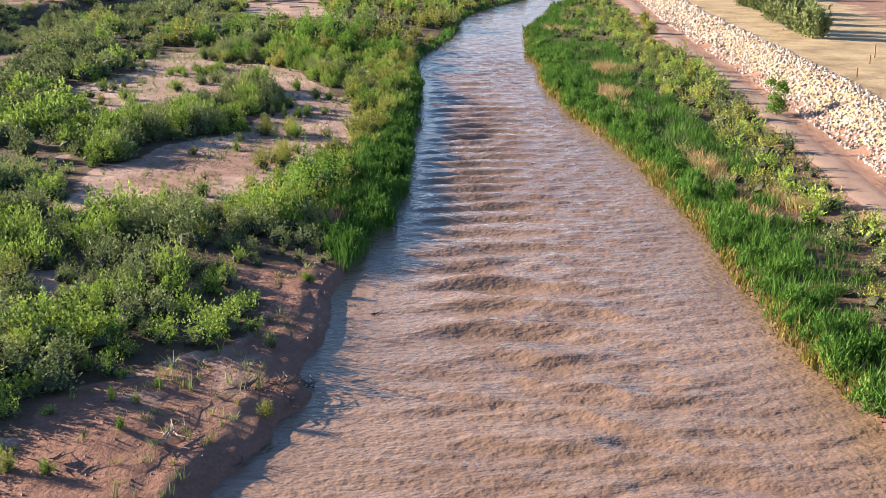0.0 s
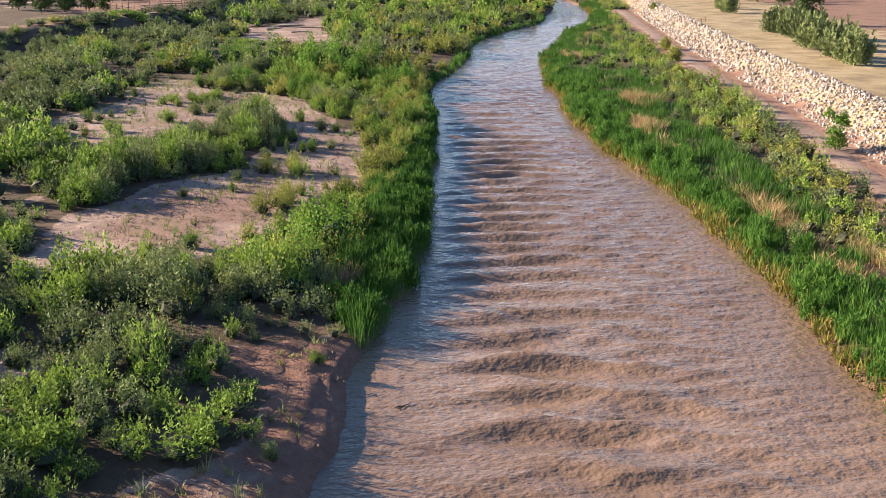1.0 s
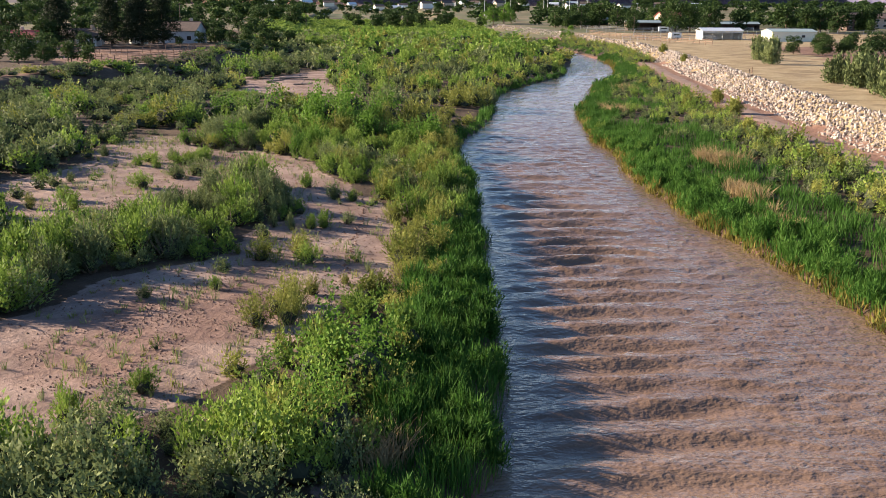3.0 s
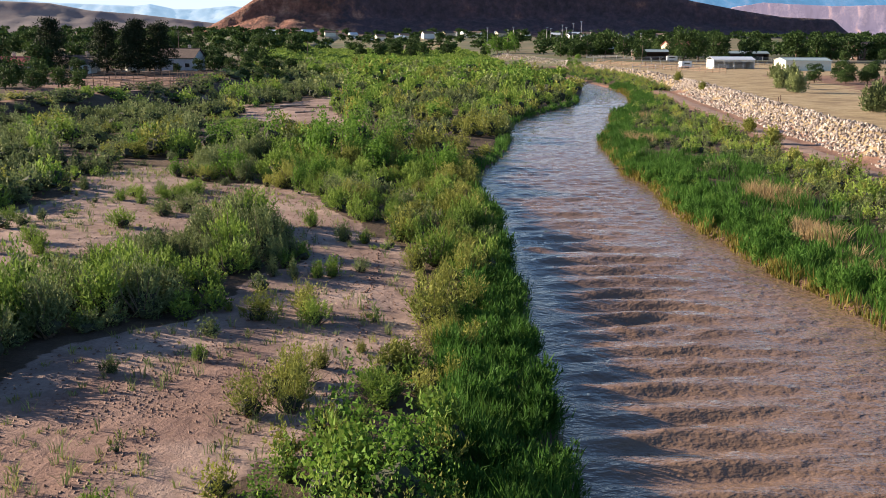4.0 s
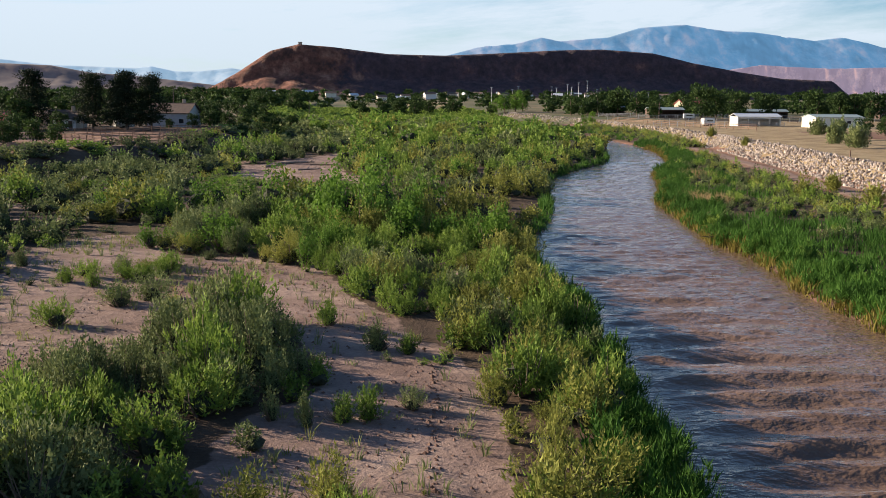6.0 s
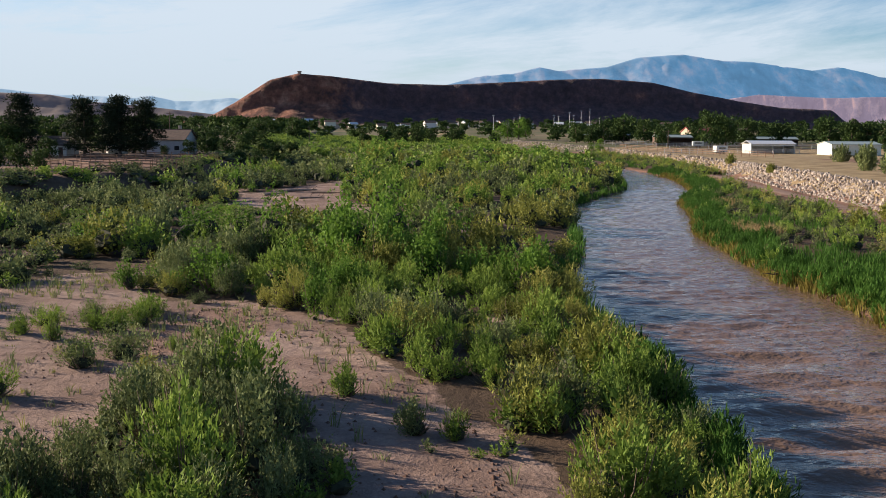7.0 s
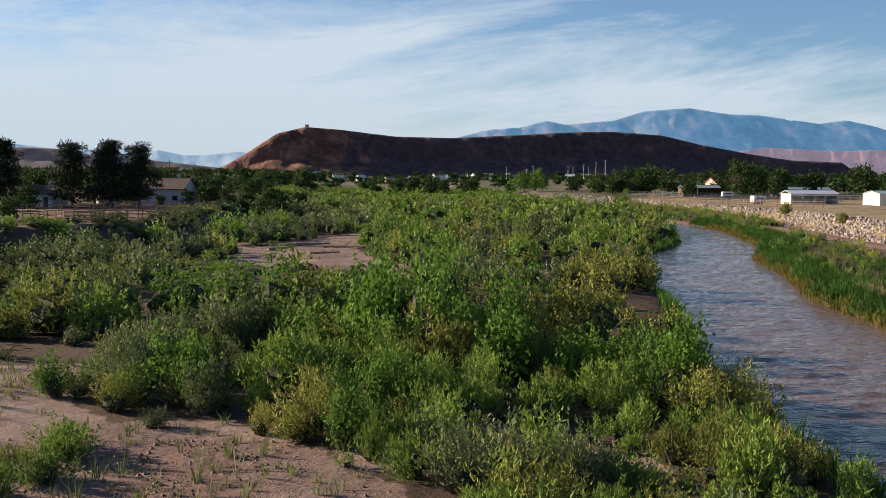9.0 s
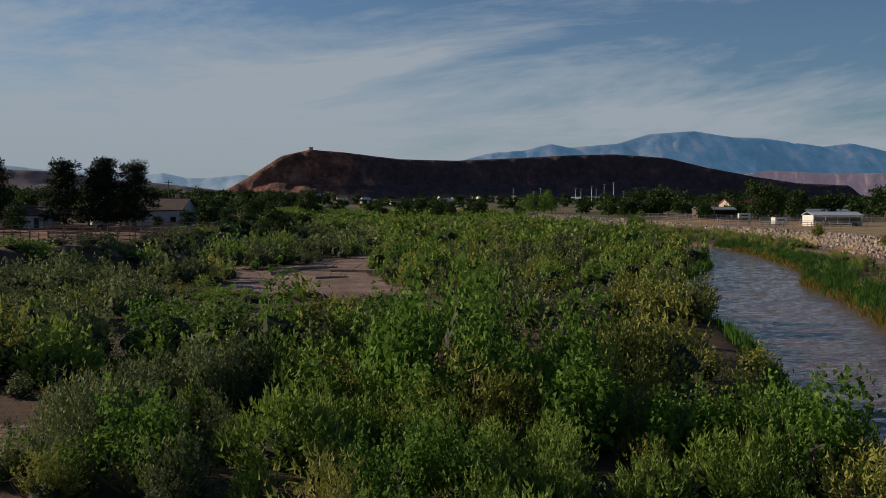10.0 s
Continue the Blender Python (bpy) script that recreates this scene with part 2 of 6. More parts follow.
def box(bm, cx, cy, cz, sx, sy, sz, turn=0.0, bevel=0.0):
    r = bmesh.ops.create_cube(bm, size=1.0, matrix=Matrix.Translation((cx, cy, cz)) @ Matrix.Rotation(turn, 4, "Z") @ Matrix.Diagonal((sx, sy, sz, 1)))
    if bevel:
        es = list({e for v in r["verts"] for e in v.link_edges})
        bmesh.ops.bevel(bm, geom=es, offset=bevel, segments=1, affect="EDGES")


def limb(bm, a, b, r0, r1, sides=6):
    a, b = Vector(a), Vector(b)
    d = b - a
    m = Matrix.Translation((a + b) / 2) @ d.to_track_quat("Z", "Y").to_matrix().to_4x4()
    bmesh.ops.create_cone(bm, cap_ends=True, segments=sides, radius1=r0, radius2=r1, depth=d.length, matrix=m)


def value_noise(x, y, seed=0):
    """Smooth noise in 0..1 over arrays, one unit per cell."""
    xi, yi = np.floor(x), np.floor(y)
    xf, yf = x - xi, y - yi
    xf, yf = xf * xf * (3 - 2 * xf), yf * yf * (3 - 2 * yf)

    def corner(a, b):
        h = np.sin(a * 127.1 + b * 311.7 + seed * 74.7) * 43758.5453
        return h - np.floor(h)
    top = corner(xi, yi) * (1 - xf) + corner(xi + 1, yi) * xf
    low = corner(xi, yi + 1) * (1 - xf) + corner(xi + 1, yi + 1) * xf
    return top * (1 - yf) + low * yf


def fractal(x, y, seed=0, octaves=4):
    total, amp, norm = 0.0, 1.0, 0.0
    for o in range(octaves):
        total = total + amp * value_noise(x * 2 ** o, y * 2 ** o, seed + o * 13)
        norm += amp
        amp *= 0.5
    return total / norm


def ramp01(v, a, b):
    t = np.clip((v - a) / (b - a), 0, 1)
    return t * t * (3 - 2 * t)


# ---------------------------------------------------------------- plan
LEFT_BANK = [(-100, -14), (20, -11.5), (34.4, -10.1), (38.8, -8.2), (42.2, -7.1), (45, -7.3), (49, -6.9), (54.4, -6.1), (59, -5.2), (62.2, -4.3),
             (67, -2.8), (75.5, -1.7), (86.5, -0.8), (96, 0.3), (107, 1.0), (124, 2.4), (140, 2.8), (147, 3.2), (155, 5.3), (163, 8), (175, 10.3),
             (187, 13), (196, 13.2), (214, 17.5), (228, 22.8), (240, 28), (252, 34), (262, 38), (270, 39.5), (285, 43), (307, 48.5), (330, 53),
             (394, 55.5), (430, 53), (520, 46), (700, 34)]
RIGHT_BANK = [(-100, 14), (20, 15), (37.5, 15.4), (51, 15.5), (55, 15.7), (62, 16.7), (70, 17.1), (83, 17.5), (95, 17.2), (106, 16.4), (116, 16.8),
              (124, 16.8), (132, 18), (143, 19.4), (150, 18.6), (156, 19.9), (166, 21.5), (175, 22.7), (184, 24.6), (199, 29.2), (209, 32.3),
              (222, 35), (240, 42), (253, 47), (285, 54.5), (300, 57.5), (330, 60.5), (372, 62), (410, 59), (520, 51), (700, 38)]
LEVEE_TOE = [(-100, 5), (0, 22), (40, 27.5), (73, 33), (86, 35.2), (103, 38.1), (122, 40.7), (151, 44.6), (180, 48.5), (213, 54), (270, 63), (310, 68.5),
             (364, 77), (450, 77), (560, 68), (700, 50)]
TERRACE = [(-100, -75), (150, -72), (195, -60), (215, -51), (232, -45), (255, -39), (290, -35), (350, -34), (500, -36), (700, -36)]


def along(table, y):
    return np.interp(y, [p[0] for p in table], [p[1] for p in table])


def x_left(y):
    return along(LEFT_BANK, y) + 0.5 * (value_noise(y / 2.2, y * 0, 3) - 0.5) + 0.3 * (value_noise(y / 0.7, y * 0, 4) - 0.5)


def x_right(y):
    return along(RIGHT_BANK, y) + 0.5 * (value_noise(y / 2.0, y * 0, 5) - 0.5) + 0.3 * (value_noise(y / 0.8, y * 0, 6) - 0.5)


# bare sand: outlines in the plan
BARE = {
    "near_bar": [(-24, 66), (-24, 79), (-22, 84.9), (-20.7, 88), (-18.4, 90.4), (-15.9, 92.3), (-14.6, 95.2), (-14.2, 98.6), (-13, 102.5), (-11.7, 103.3), (-11.1, 107),
                 (-10.8, 112.2), (-8.3, 113), (-6.5, 110.8), (-5.4, 108.3), (-5.2, 99.3), (-5.7, 95.2), (-6.1, 91), (-6, 88.2), (-7.2, 85.7), (-8.5, 82.5),
                 (-9.4, 79.9), (-11.3, 76.3), (-13.4, 72.4), (-15.5, 68.3), (-19, 66.8)],
    "mid_bar": [(-24.5, 127.2), (-21.6, 129), (-20.8, 131.1), (-21.6, 135.1), (-20.4, 138.2), (-17.4, 137), (-15, 134), (-13.1, 130.4), (-11.6, 128.9), (-10.6, 123.8),
                (-9.7, 119.7), (-8.3, 117.3), (-8.3, 113.4), (-6.3, 110.6), (-8.3, 110), (-11, 107.4), (-11.6, 109.4), (-13, 113), (-15.2, 116), (-17, 119), (-20, 121.8)],
    "west_bar": [(-33, 134.5), (-32.5, 141.9), (-31, 147.5), (-28, 149.8), (-26, 148), (-24.6, 141.5), (-25.6, 136.6), (-26.6, 132.4), (-27.8, 130)],
    "strip_far": [(-32.9, 119), (-31.7, 125.3), (-30.6, 133), (-30.1, 142.9), (-26.6, 150.7), (-24.8, 142.8), (-27.1, 137.7), (-26.8, 131.7), (-29.1, 129), (-29.9, 121.9)],
    "strip_near": [(-29, 104), (-27.4, 110.7), (-26.2, 113.1), (-23.4, 112.3), (-20.6, 113.4), (-21.0, 110.6), (-22.2, 107), (-27, 104)],
    "far_bar": [(-26.6, 208), (-27, 230), (-22.6, 244), (-15.6, 262), (-12.8, 270), (-13.6, 228.4), (-11.4, 209.5), (-8.5, 200.7), (-14.7, 197.6), (-19.9, 203.5)],
    "cut_bank": [(-12, 55.3), (-5, 58.5), (-4.5, 54), (-6, 46), (-6.4, 41), (-8, 36.5), (-9, 20), (-18, 25), (-16.8, 40.2), (-13.9, 42), (-12.4, 43.6),
                 (-10, 46.6), (-9.3, 51)],
}
# open sand with scattered low growth
SPARSE = [(-29, 100), (-22.3, 103), (-20.4, 107.5), (-19.2, 113.5), (-16.6, 117.5), (-15.2, 118.5), (-17, 121.7), (-18.7, 127.7), (-21.7, 137.4), (-24.3, 141), (-26.1, 150.7),
          (-30.1, 143.9), (-31, 131.7), (-33, 125.3), (-36, 119.9), (-35, 108)]
BARE_SPOTS = [(0.2, 177, 1.8, 3), (-2.0, 169, 1.4, 4.5), (-4.8, 131.4, 1.1, 1.4), (-7.2, 134.5, 1.0, 1.6)]
MUD_FIELDS = [(-18.6, 128.5, 3.4, 7.0), (-14.2, 83.0, 3.0, 6.0), (-18.2, 77.5, 3.6, 7.0), (-22.5, 108.5, 3.0, 3.0)]  # dried, curled mud on the bars
SHADY_SPOTS = [(-17.5, 59.5, 2.6, 1.8), (-13.2, 69.5, 1.7, 2.0), (-20.5, 63.5, 2.6, 1.5)]  # bare soil between the bushes; shadowed hollows kept in the dark litter colour


def inside(poly, x, y):
    hit = np.zeros(np.shape(x), dtype=bool)
    for (x0, y0), (x1, y1) in zip(poly, poly[1:] + poly[:1]):
        cross = (y0 > y) != (y1 > y)
        with np.errstate(divide="ignore", invalid="ignore"):
            at = (x1 - x0) * (y - y0) / ((y1 - y0) if y1 != y0 else 1e-9) + x0
        hit ^= cross & (x < at)
    return hit


def bare_at(x, y, wobble=1.0):
    wx = x + wobble * 1.5 * (fractal(x / 3.5, y / 3.5, 21, 3) - 0.5)
    wy = y + wobble * 2.0 * (fractal(x / 3.5, y / 3.5, 22, 3) - 0.5)
    b = np.zeros(np.shape(x), dtype=bool)
    for poly in BARE.values():
        b |= inside(poly, wx, wy)
    b |= inside(SPARSE, wx, wy)
    for cx, cy, rx, ry in BARE_SPOTS:
        b |= ((wx - cx) / rx) ** 2 + ((wy - cy) / ry) ** 2 < 1
    return b


def height(x, y):
    """The lie of the land: river bed, flood plain, levee, terrace, valley."""
    x, y = np.asarray(x, dtype=float), np.asarray(y, dtype=float)
    dl, dr = x_left(y) - x, x - x_right(y)
    n = fractal(x / 7, y / 7, 8, 4) - 0.5
    fine = fractal(x / 1.1, y / 1.1, 9, 3) - 0.5
    cut = ramp01(y, 58, 63)
    left = -1.0 + 0.95 * ramp01(dl, -0.9, 0.0) + 0.45 * ramp01(dl, 0.0, 0.35 + 0.4 * cut) + 0.2 * ramp01(dl, 0.2, 1.6 + 2.0 * cut) + 0.35 * ramp01(dl, 2, 14) + 0.45 * n + 0.13 * fine
    ledge = dl + 1.6 * (fractal(x / 1.8, y / 3.2, 10, 3) - 0.5)
    left = left + (1 - cut) * (0.13 * ramp01(ledge, 1.3, 1.45) + 0.12 * ramp01(ledge, 2.7, 2.9) + 0.14 * ramp01(ledge, 4.6, 4.9))
    left = left + 2.9 * ramp01(along(TERRACE, y) - x, -5, 4)
    toe = along(LEVEE_TOE, y)
    right = -1.0 + 1.4 * ramp01(dr, -0.9, 0.5) + 0.5 * ramp01(dr, 0.5, 6) + 0.5 * ramp01(x - toe, -8, -4) + 0.25 * n + 0.10 * fine * (1 - ramp01(x - toe, 3, 6))
    right = right + (2.4 - 0.7 * ramp01(y, 270, 400)) * np.clip((x - toe) / 4.4, 0, 1)
    h = np.where(dl > -0.9, left, np.where(dr > -0.9, right, -1.0))
    far = np.clip(y - 400, 0, None)
    return h + 0.006 * np.minimum(far, 1200) + ramp01(y, 500, 900) * 1.0


def ground_z(x, y):
    return float(height(np.array([x]), np.array([y]))[0])


# ---------------------------------------------------------------- ground and water


def spread(points):
    """Stations from pieces (start, end, first step, last step)."""
    out = []
    for a, b, s0, s1 in points:
        v = a
        while v < b - 1e-6:
            out.append(v)
            v += s0 + (s1 - s0) * (v - a) / (b - a)
    out.append(points[-1][1])
    return np.array(out)


def build_ground():
    xs = np.concatenate([-spread([(90, 4900, 4, 500)])[::-1], spread([(-89, -46, 2.5, 0.9), (-46, -13, 1.0, 0.95), (-13, -3, 0.3, 0.3), (-3, 56, 1.25, 1.25), (56, 130, 0.9, 3.0), (130, 4900, 4, 500)])])
    ys = spread([(-120, 26, 12, 1.2), (26, 60, 0.45, 0.45), (60, 150, 0.9, 0.9), (150, 270, 0.9, 1.8), (270, 480, 1.6, 5), (480, 4900, 6, 320)])
    X, Y = np.meshgrid(xs, ys)
    Z = height(X, Y)
    nx, ny = len(xs), len(ys)
    i = (np.arange(ny - 1)[:, None] * nx + np.arange(nx - 1)[None, :]).ravel()
    faces = np.stack([i, i + 1, i + nx + 1, i + nx], axis=1)
    me = mesh_of("ground", np.stack([X, Y, Z], axis=-1).reshape(-1, 3), faces, [GROUND, FIELD], True)
    # shares of the soils at each point: bare sand, dry grass, bare dirt
    x, y = X.ravel(), Y.ravel()
    wob = fractal(x / 4, y / 4, 31, 3)
    toe = along(LEVEE_TOE, y)
    soft = sum(bare_at(x + ox, y + oy) * 1.0 for ox in (-0.6, 0, 0.6) for oy in (-0.7, 0, 0.7)) / 9
    sand = np.maximum(ramp01(soft, 0.0, 0.75), 0.9 * ramp01(wob, 0.68, 0.76) * (x < x_left(y) - 3))
    dirt = ((x > toe - 5.4) & (x <= toe + 1)) | ((x > toe + 26 + 14 * wob) & (y < 330))
    dirt |= (x < along(TERRACE, y) - 8) & (x > -68) & (y > 232) & (y < 300)
    dirt |= (np.abs(x - along(TERRACE, y) + 6) < 2.2) & (y > 195) & (y < 236)
    straw = (x > toe + 1) & ~dirt
    dirt |= inside(BARE["cut_bank"], x, y) & (fractal(x / 2.5, y / 2.5, 35, 3) > 0.40)
    wet = 1 - ramp01(np.maximum(x_left(y) - x, x - x_right(y)), -0.1, 0.55)
    # darker, redder tone mottled over the cut bank
    bank_tone = inside(BARE["cut_bank"], x, y) * (0.35 + 0.6 * ramp01(fractal(x / 2.0, y / 4.0, 33, 4), 0.36, 0.52))
    wet = np.maximum(wet, bank_tone)
    for mx, my, rx, ry in MUD_FIELDS:
        far_out = np.hypot((x - mx) / rx, (y - my) / ry) + 0.9 * (fractal(x / 1.6, y / 1.6, 34, 3) - 0.5)
        wet = np.maximum(wet, 0.5 * (1 - ramp01(far_out, 0.7, 1.05)))
        soil = np.stack([sand * ~(straw | dirt), straw * 1.0, dirt * 1.0, wet], axis=1).astype(np.float32)
    att = me.attributes.new("soil", "FLOAT_COLOR", "POINT")
    att.data.foreach_set("color", soil.ravel())
    cx, cy = (X[:-1, :-1] + X[1:, 1:]).ravel() / 2, (Y[:-1, :-1] + Y[1:, 1:]).ravel() / 2
    slot = np.zeros(len(cx), dtype=np.int32)
    slot[cy > 470] = 1
    me.polygons.foreach_set("material_index", slot)
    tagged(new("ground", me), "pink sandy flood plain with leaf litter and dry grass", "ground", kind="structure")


build_ground()


def wave(x, y):
    """Standing waves down the middle of the river, chop over the rest."""
    mid = np.interp(y, [36, 50, 58, 77, 93, 107, 150], [1.0, 1.7, 2.5, 4.0, 6.0, 7.2, 9.0])
    off = x - mid
    lam = 3.7 + 0.4 * np.sin(y / 23.0)
    ph = 2 * np.pi * (y + 0.035 * off ** 2 + 1.2 * (fractal(x / 6, y / 6, 41, 2) - 0.5)) / lam
    env = np.exp(-(off / 4.0) ** 2) * ramp01(y, 36, 50) * (1 - ramp01(y, 105, 150)) * (0.5 + fractal(x / 5, y / 9, 42, 2))
    train = 0.19 * env * (np.sin(ph) + 0.25 * np.sin(2 * ph + 0.6))
    warp = (fractal(x / 6.0, y / 6.0, 46, 2) - 0.5) * 7.0
    chop = 0.0
    for k, (lam2, turn, amp) in enumerate(((2.3, 0.12, 0.026), (1.6, -0.22, 0.030), (1.2, 0.30, 0.030), (0.95, -0.10, 0.026), (0.8, 0.45, 0.020))):
        along_ = y * math.cos(turn) + x * math.sin(turn)
        patchy = 0.25 + 0.75 * ramp01(fractal(x / 4.5, y / 3.0, 47 + k, 2), 0.3, 0.7)
        chop = chop + 1.45 * amp * patchy * np.sin(2 * np.pi * along_ / lam2 + warp * (1 + 0.35 * k) + k)
    chop = chop + 0.035 * (fractal(x / 1.6, y / 1.0, 43, 2) - 0.5)
    chop = chop * (1 - 0.75 * (1 - ramp01(x - x_left(y), 2.0, 7.0)) * (1 - ramp01(y, 56, 72)))
    # rolling boils and broken crests over the bar
    roll = np.sin(2 * np.pi * (y + 0.35 * x + 2.6 * (fractal(x / 3.4, y / 3.4, 44, 2) - 0.5)) / 3.1)
    boil = 1.7 * (0.13 * np.maximum(roll, -0.35) * fractal(x / 2.6, y / 2.0, 45, 2) + 0.12 * (fractal(x / 1.9, y / 1.3, 49, 2) - 0.5)) * np.exp(-((x - 4.5) / 5.5) ** 2) * (1 - ramp01(y, 52, 68))
    bank = np.minimum(x - x_left(y), x_right(y) - x)
    return (train + chop * (1 - 0.4 * ramp01(y, 120, 200)) + boil) * (0.35 + 0.65 * ramp01(bank, 0.3, 2.4))


def build_water():
    ys = spread([(-100, 26, 6, 0.6), (26, 130, 0.28, 0.28), (130, 260, 0.3, 0.8), (260, 700, 1.0, 8)])
    us = np.linspace(0, 1, 84)
    lo, hi = x_left(ys) - 1.4, x_right(ys) + 1.4
    X = lo[:, None] + (hi - lo)[:, None] * us[None, :]
    Y = np.repeat(ys[:, None], len(us), axis=1)
    Z = wave(X, Y) + 0.006 * np.clip(Y - 400, 0, None)
    nx, ny = len(us), len(ys)
    i = (np.arange(ny - 1)[:, None] * nx + np.arange(nx - 1)[None, :]).ravel()
    me = mesh_of("water", np.stack([X, Y, Z], axis=-1).reshape(-1, 3), np.stack([i, i + 1, i + nx + 1, i + nx], axis=1), WATER, True)
    tagged(new("water", me), "muddy brown rippling river with standing waves", "river", kind="structure")


build_water()


def build_road():
    ys = spread([(-60, 40, 4, 1.5), (40, 300, 1.2, 2.0), (300, 420, 3, 5)])
    us = np.linspace(-1.6, 1.6, 7)
    c = along(LEVEE_TOE, ys) - 3.1 + 0.5 * (value_noise(ys / 9, ys * 0, 51) - 0.5)
    X = c[:, None] + us[None, :] * (1 + 0.15 * (value_noise(ys / 3, ys * 0, 52) - 0.5))[:, None]
    Y = np.repeat(ys[:, None], len(us), axis=1)
    Z = height(X, Y) + 0.05 - 0.06 * np.abs(us)[None, :] ** 3 / 2
    nx, ny = len(us), len(ys)
    i = (np.arange(ny - 1)[:, None] * nx + np.arange(nx - 1)[None, :]).ravel()
    me = mesh_of("road", np.stack([X, Y, Z], axis=-1).reshape(-1, 3), np.stack([i, i + 1, i + nx + 1, i + nx], axis=1), ROAD, True)
    tagged(new("road", me), "narrow packed dirt track below the rock levee", "track", kind="structure")


build_road()

# ---------------------------------------------------------------- far hills


def ridge(name, label, profile, y0, depth_, front, material, seed, rough, cap=0.0, step=12.0, crag=0.12):
    """A long hill: crest height along x, a talus slope towards the valley, a cliff band below the crest."""
    xs = np.arange(profile[0][0] - front * 0.2, profile[-1][0] + front * 0.2, step)
    vs = np.linspace(0, 1, 44)
    top = np.interp(xs, [p[0] for p in profile], [p[1] for p in profile])
    X = np.repeat(xs[:, None], len(vs), axis=1)
    V = np.repeat(vs[None, :], len(xs), axis=0)
    # v: 0 foot, 0.62 crest, 1 back foot
    rise = np.where(V < 0.62, (V / 0.62), 1 - (V - 0.62) / 0.38)
    shape = np.where(V < 0.62, (1 - cap) * rise ** 1.25 + cap * ramp01(rise, 0.80, 0.93), rise ** 0.7)
    gully = fractal(X / (3.2 * rough), V * 4, seed, 5) - 0.5
    gul2 = 1 - np.abs(fractal(X / (1.8 * rough), V * 2.0, seed + 5, 3) - 0.5) * 2
    Z = top[:, None] * shape * (1 + 0.22 * gully * (1 - rise) * 1.5) + rough * 0.5 * gully * (rise < 0.97) * rise * 1.2
    Z = Z + 0.30 * rough * (fractal(X / (0.7 * rough), V * 16, seed + 7, 3) - 0.5) * ramp01(rise, 0.05, 0.3) * (rise < 0.97)
    Z = np.minimum(Z, top[:, None] + crag * rough * (fractal(X / (2.6 * rough), V * 0, seed + 9, 4) - 0.5))
    Y = y0 - front * (1 - V / 0.62) * (V < 0.62) + depth_ * ((V - 0.62) / 0.38) * (V >= 0.62) - rough * 0.5 * (gul2 - 0.5) * (1 - np.abs(rise - 0.5))
    Z = np.where((V == 0) | (V == 1), -5, Z)
    nx, ny = len(vs), len(xs)
    i = (np.arange(ny - 1)[:, None] * nx + np.arange(nx - 1)[None, :]).ravel()
    me = mesh_of(name, np.stack([X, Y, Z], axis=-1).reshape(-1, 3), np.stack([i, i + nx, i + nx + 1, i + 1], axis=1), material, True)
    return tagged(new(name, me), label, "hill", kind="structure")


def mesa_material():
    """Dark talus, red rock; front shade and lit west flank put into colours."""
    m, nt, p = nodes_of("mesa_shaded_front_lit_flank")
    pos = nt.nodes.new("ShaderNodeNewGeometry").outputs["Position"]
    big, fine = noise_node(nt, 0.03, 6, 0.65, pos), noise_node(nt, 0.09, 8, 0.75, pos)
    # front kept in a dark purple shade tone, west end in its sunlit red
    dark = ramp_node(nt, big.outputs[0], [(0.35, (0.085, 0.056, 0.070)), (0.55, (0.15, 0.088, 0.098)), (0.72, (0.26, 0.118, 0.108))])
    red = ramp_node(nt, big.outputs[0], [(0.35, (0.12, 0.060, 0.048)), (0.5, (0.30, 0.120, 0.080)), (0.7, (0.60, 0.31, 0.21))])
    sep = nt.nodes.new("ShaderNodeSeparateXYZ")
    nt.links.new(pos, sep.inputs[0])
    west = nt.nodes.new("ShaderNodeMapRange")
    for k, value in enumerate((40.0, -190.0, 0.0, 1.0)):
        west.inputs[k + 1].default_value = value
    nt.links.new(sep.outputs[0], west.inputs[0])
    blend = nt.nodes.new("ShaderNodeMath")
    blend.operation = "MULTIPLY_ADD"
    nt.links.new(big.outputs[0], blend.inputs[0])
    blend.inputs[1].default_value = 1.2
    nt.links.new(west.outputs[0], blend.inputs[2])
    edge = ramp_node(nt, blend.outputs[0], [(0.95, (0, 0, 0)), (1.0, (1, 1, 1))])
    edge.color_ramp.elements[0].position = 0.78
    c = mix_node(nt, "MIX", edge.outputs[0], dark.outputs[0], red.outputs[0])
    g = ramp_node(nt, fine.outputs[0], [(0.40, (0.45, 0.45, 0.47)), (0.60, (1.1, 1.08, 1.08))])
    c2 = mix_node(nt, "MULTIPLY", 0.75, c.outputs[2], g.outputs[0])
    nt.links.new(c2.outputs[2], p.inputs["Base Color"])
    bn = nt.nodes.new("ShaderNodeBump")
    bn.inputs["Strength"].default_value, bn.inputs["Distance"].default_value = 1.0, 16.0
    nt.links.new(fine.outputs[0], bn.inputs["Height"])
    nt.links.new(bn.outputs[0], p.inputs["Normal"])
    p.inputs["Roughness"].default_value = 0.95
    return m


MESA = mesa_material()


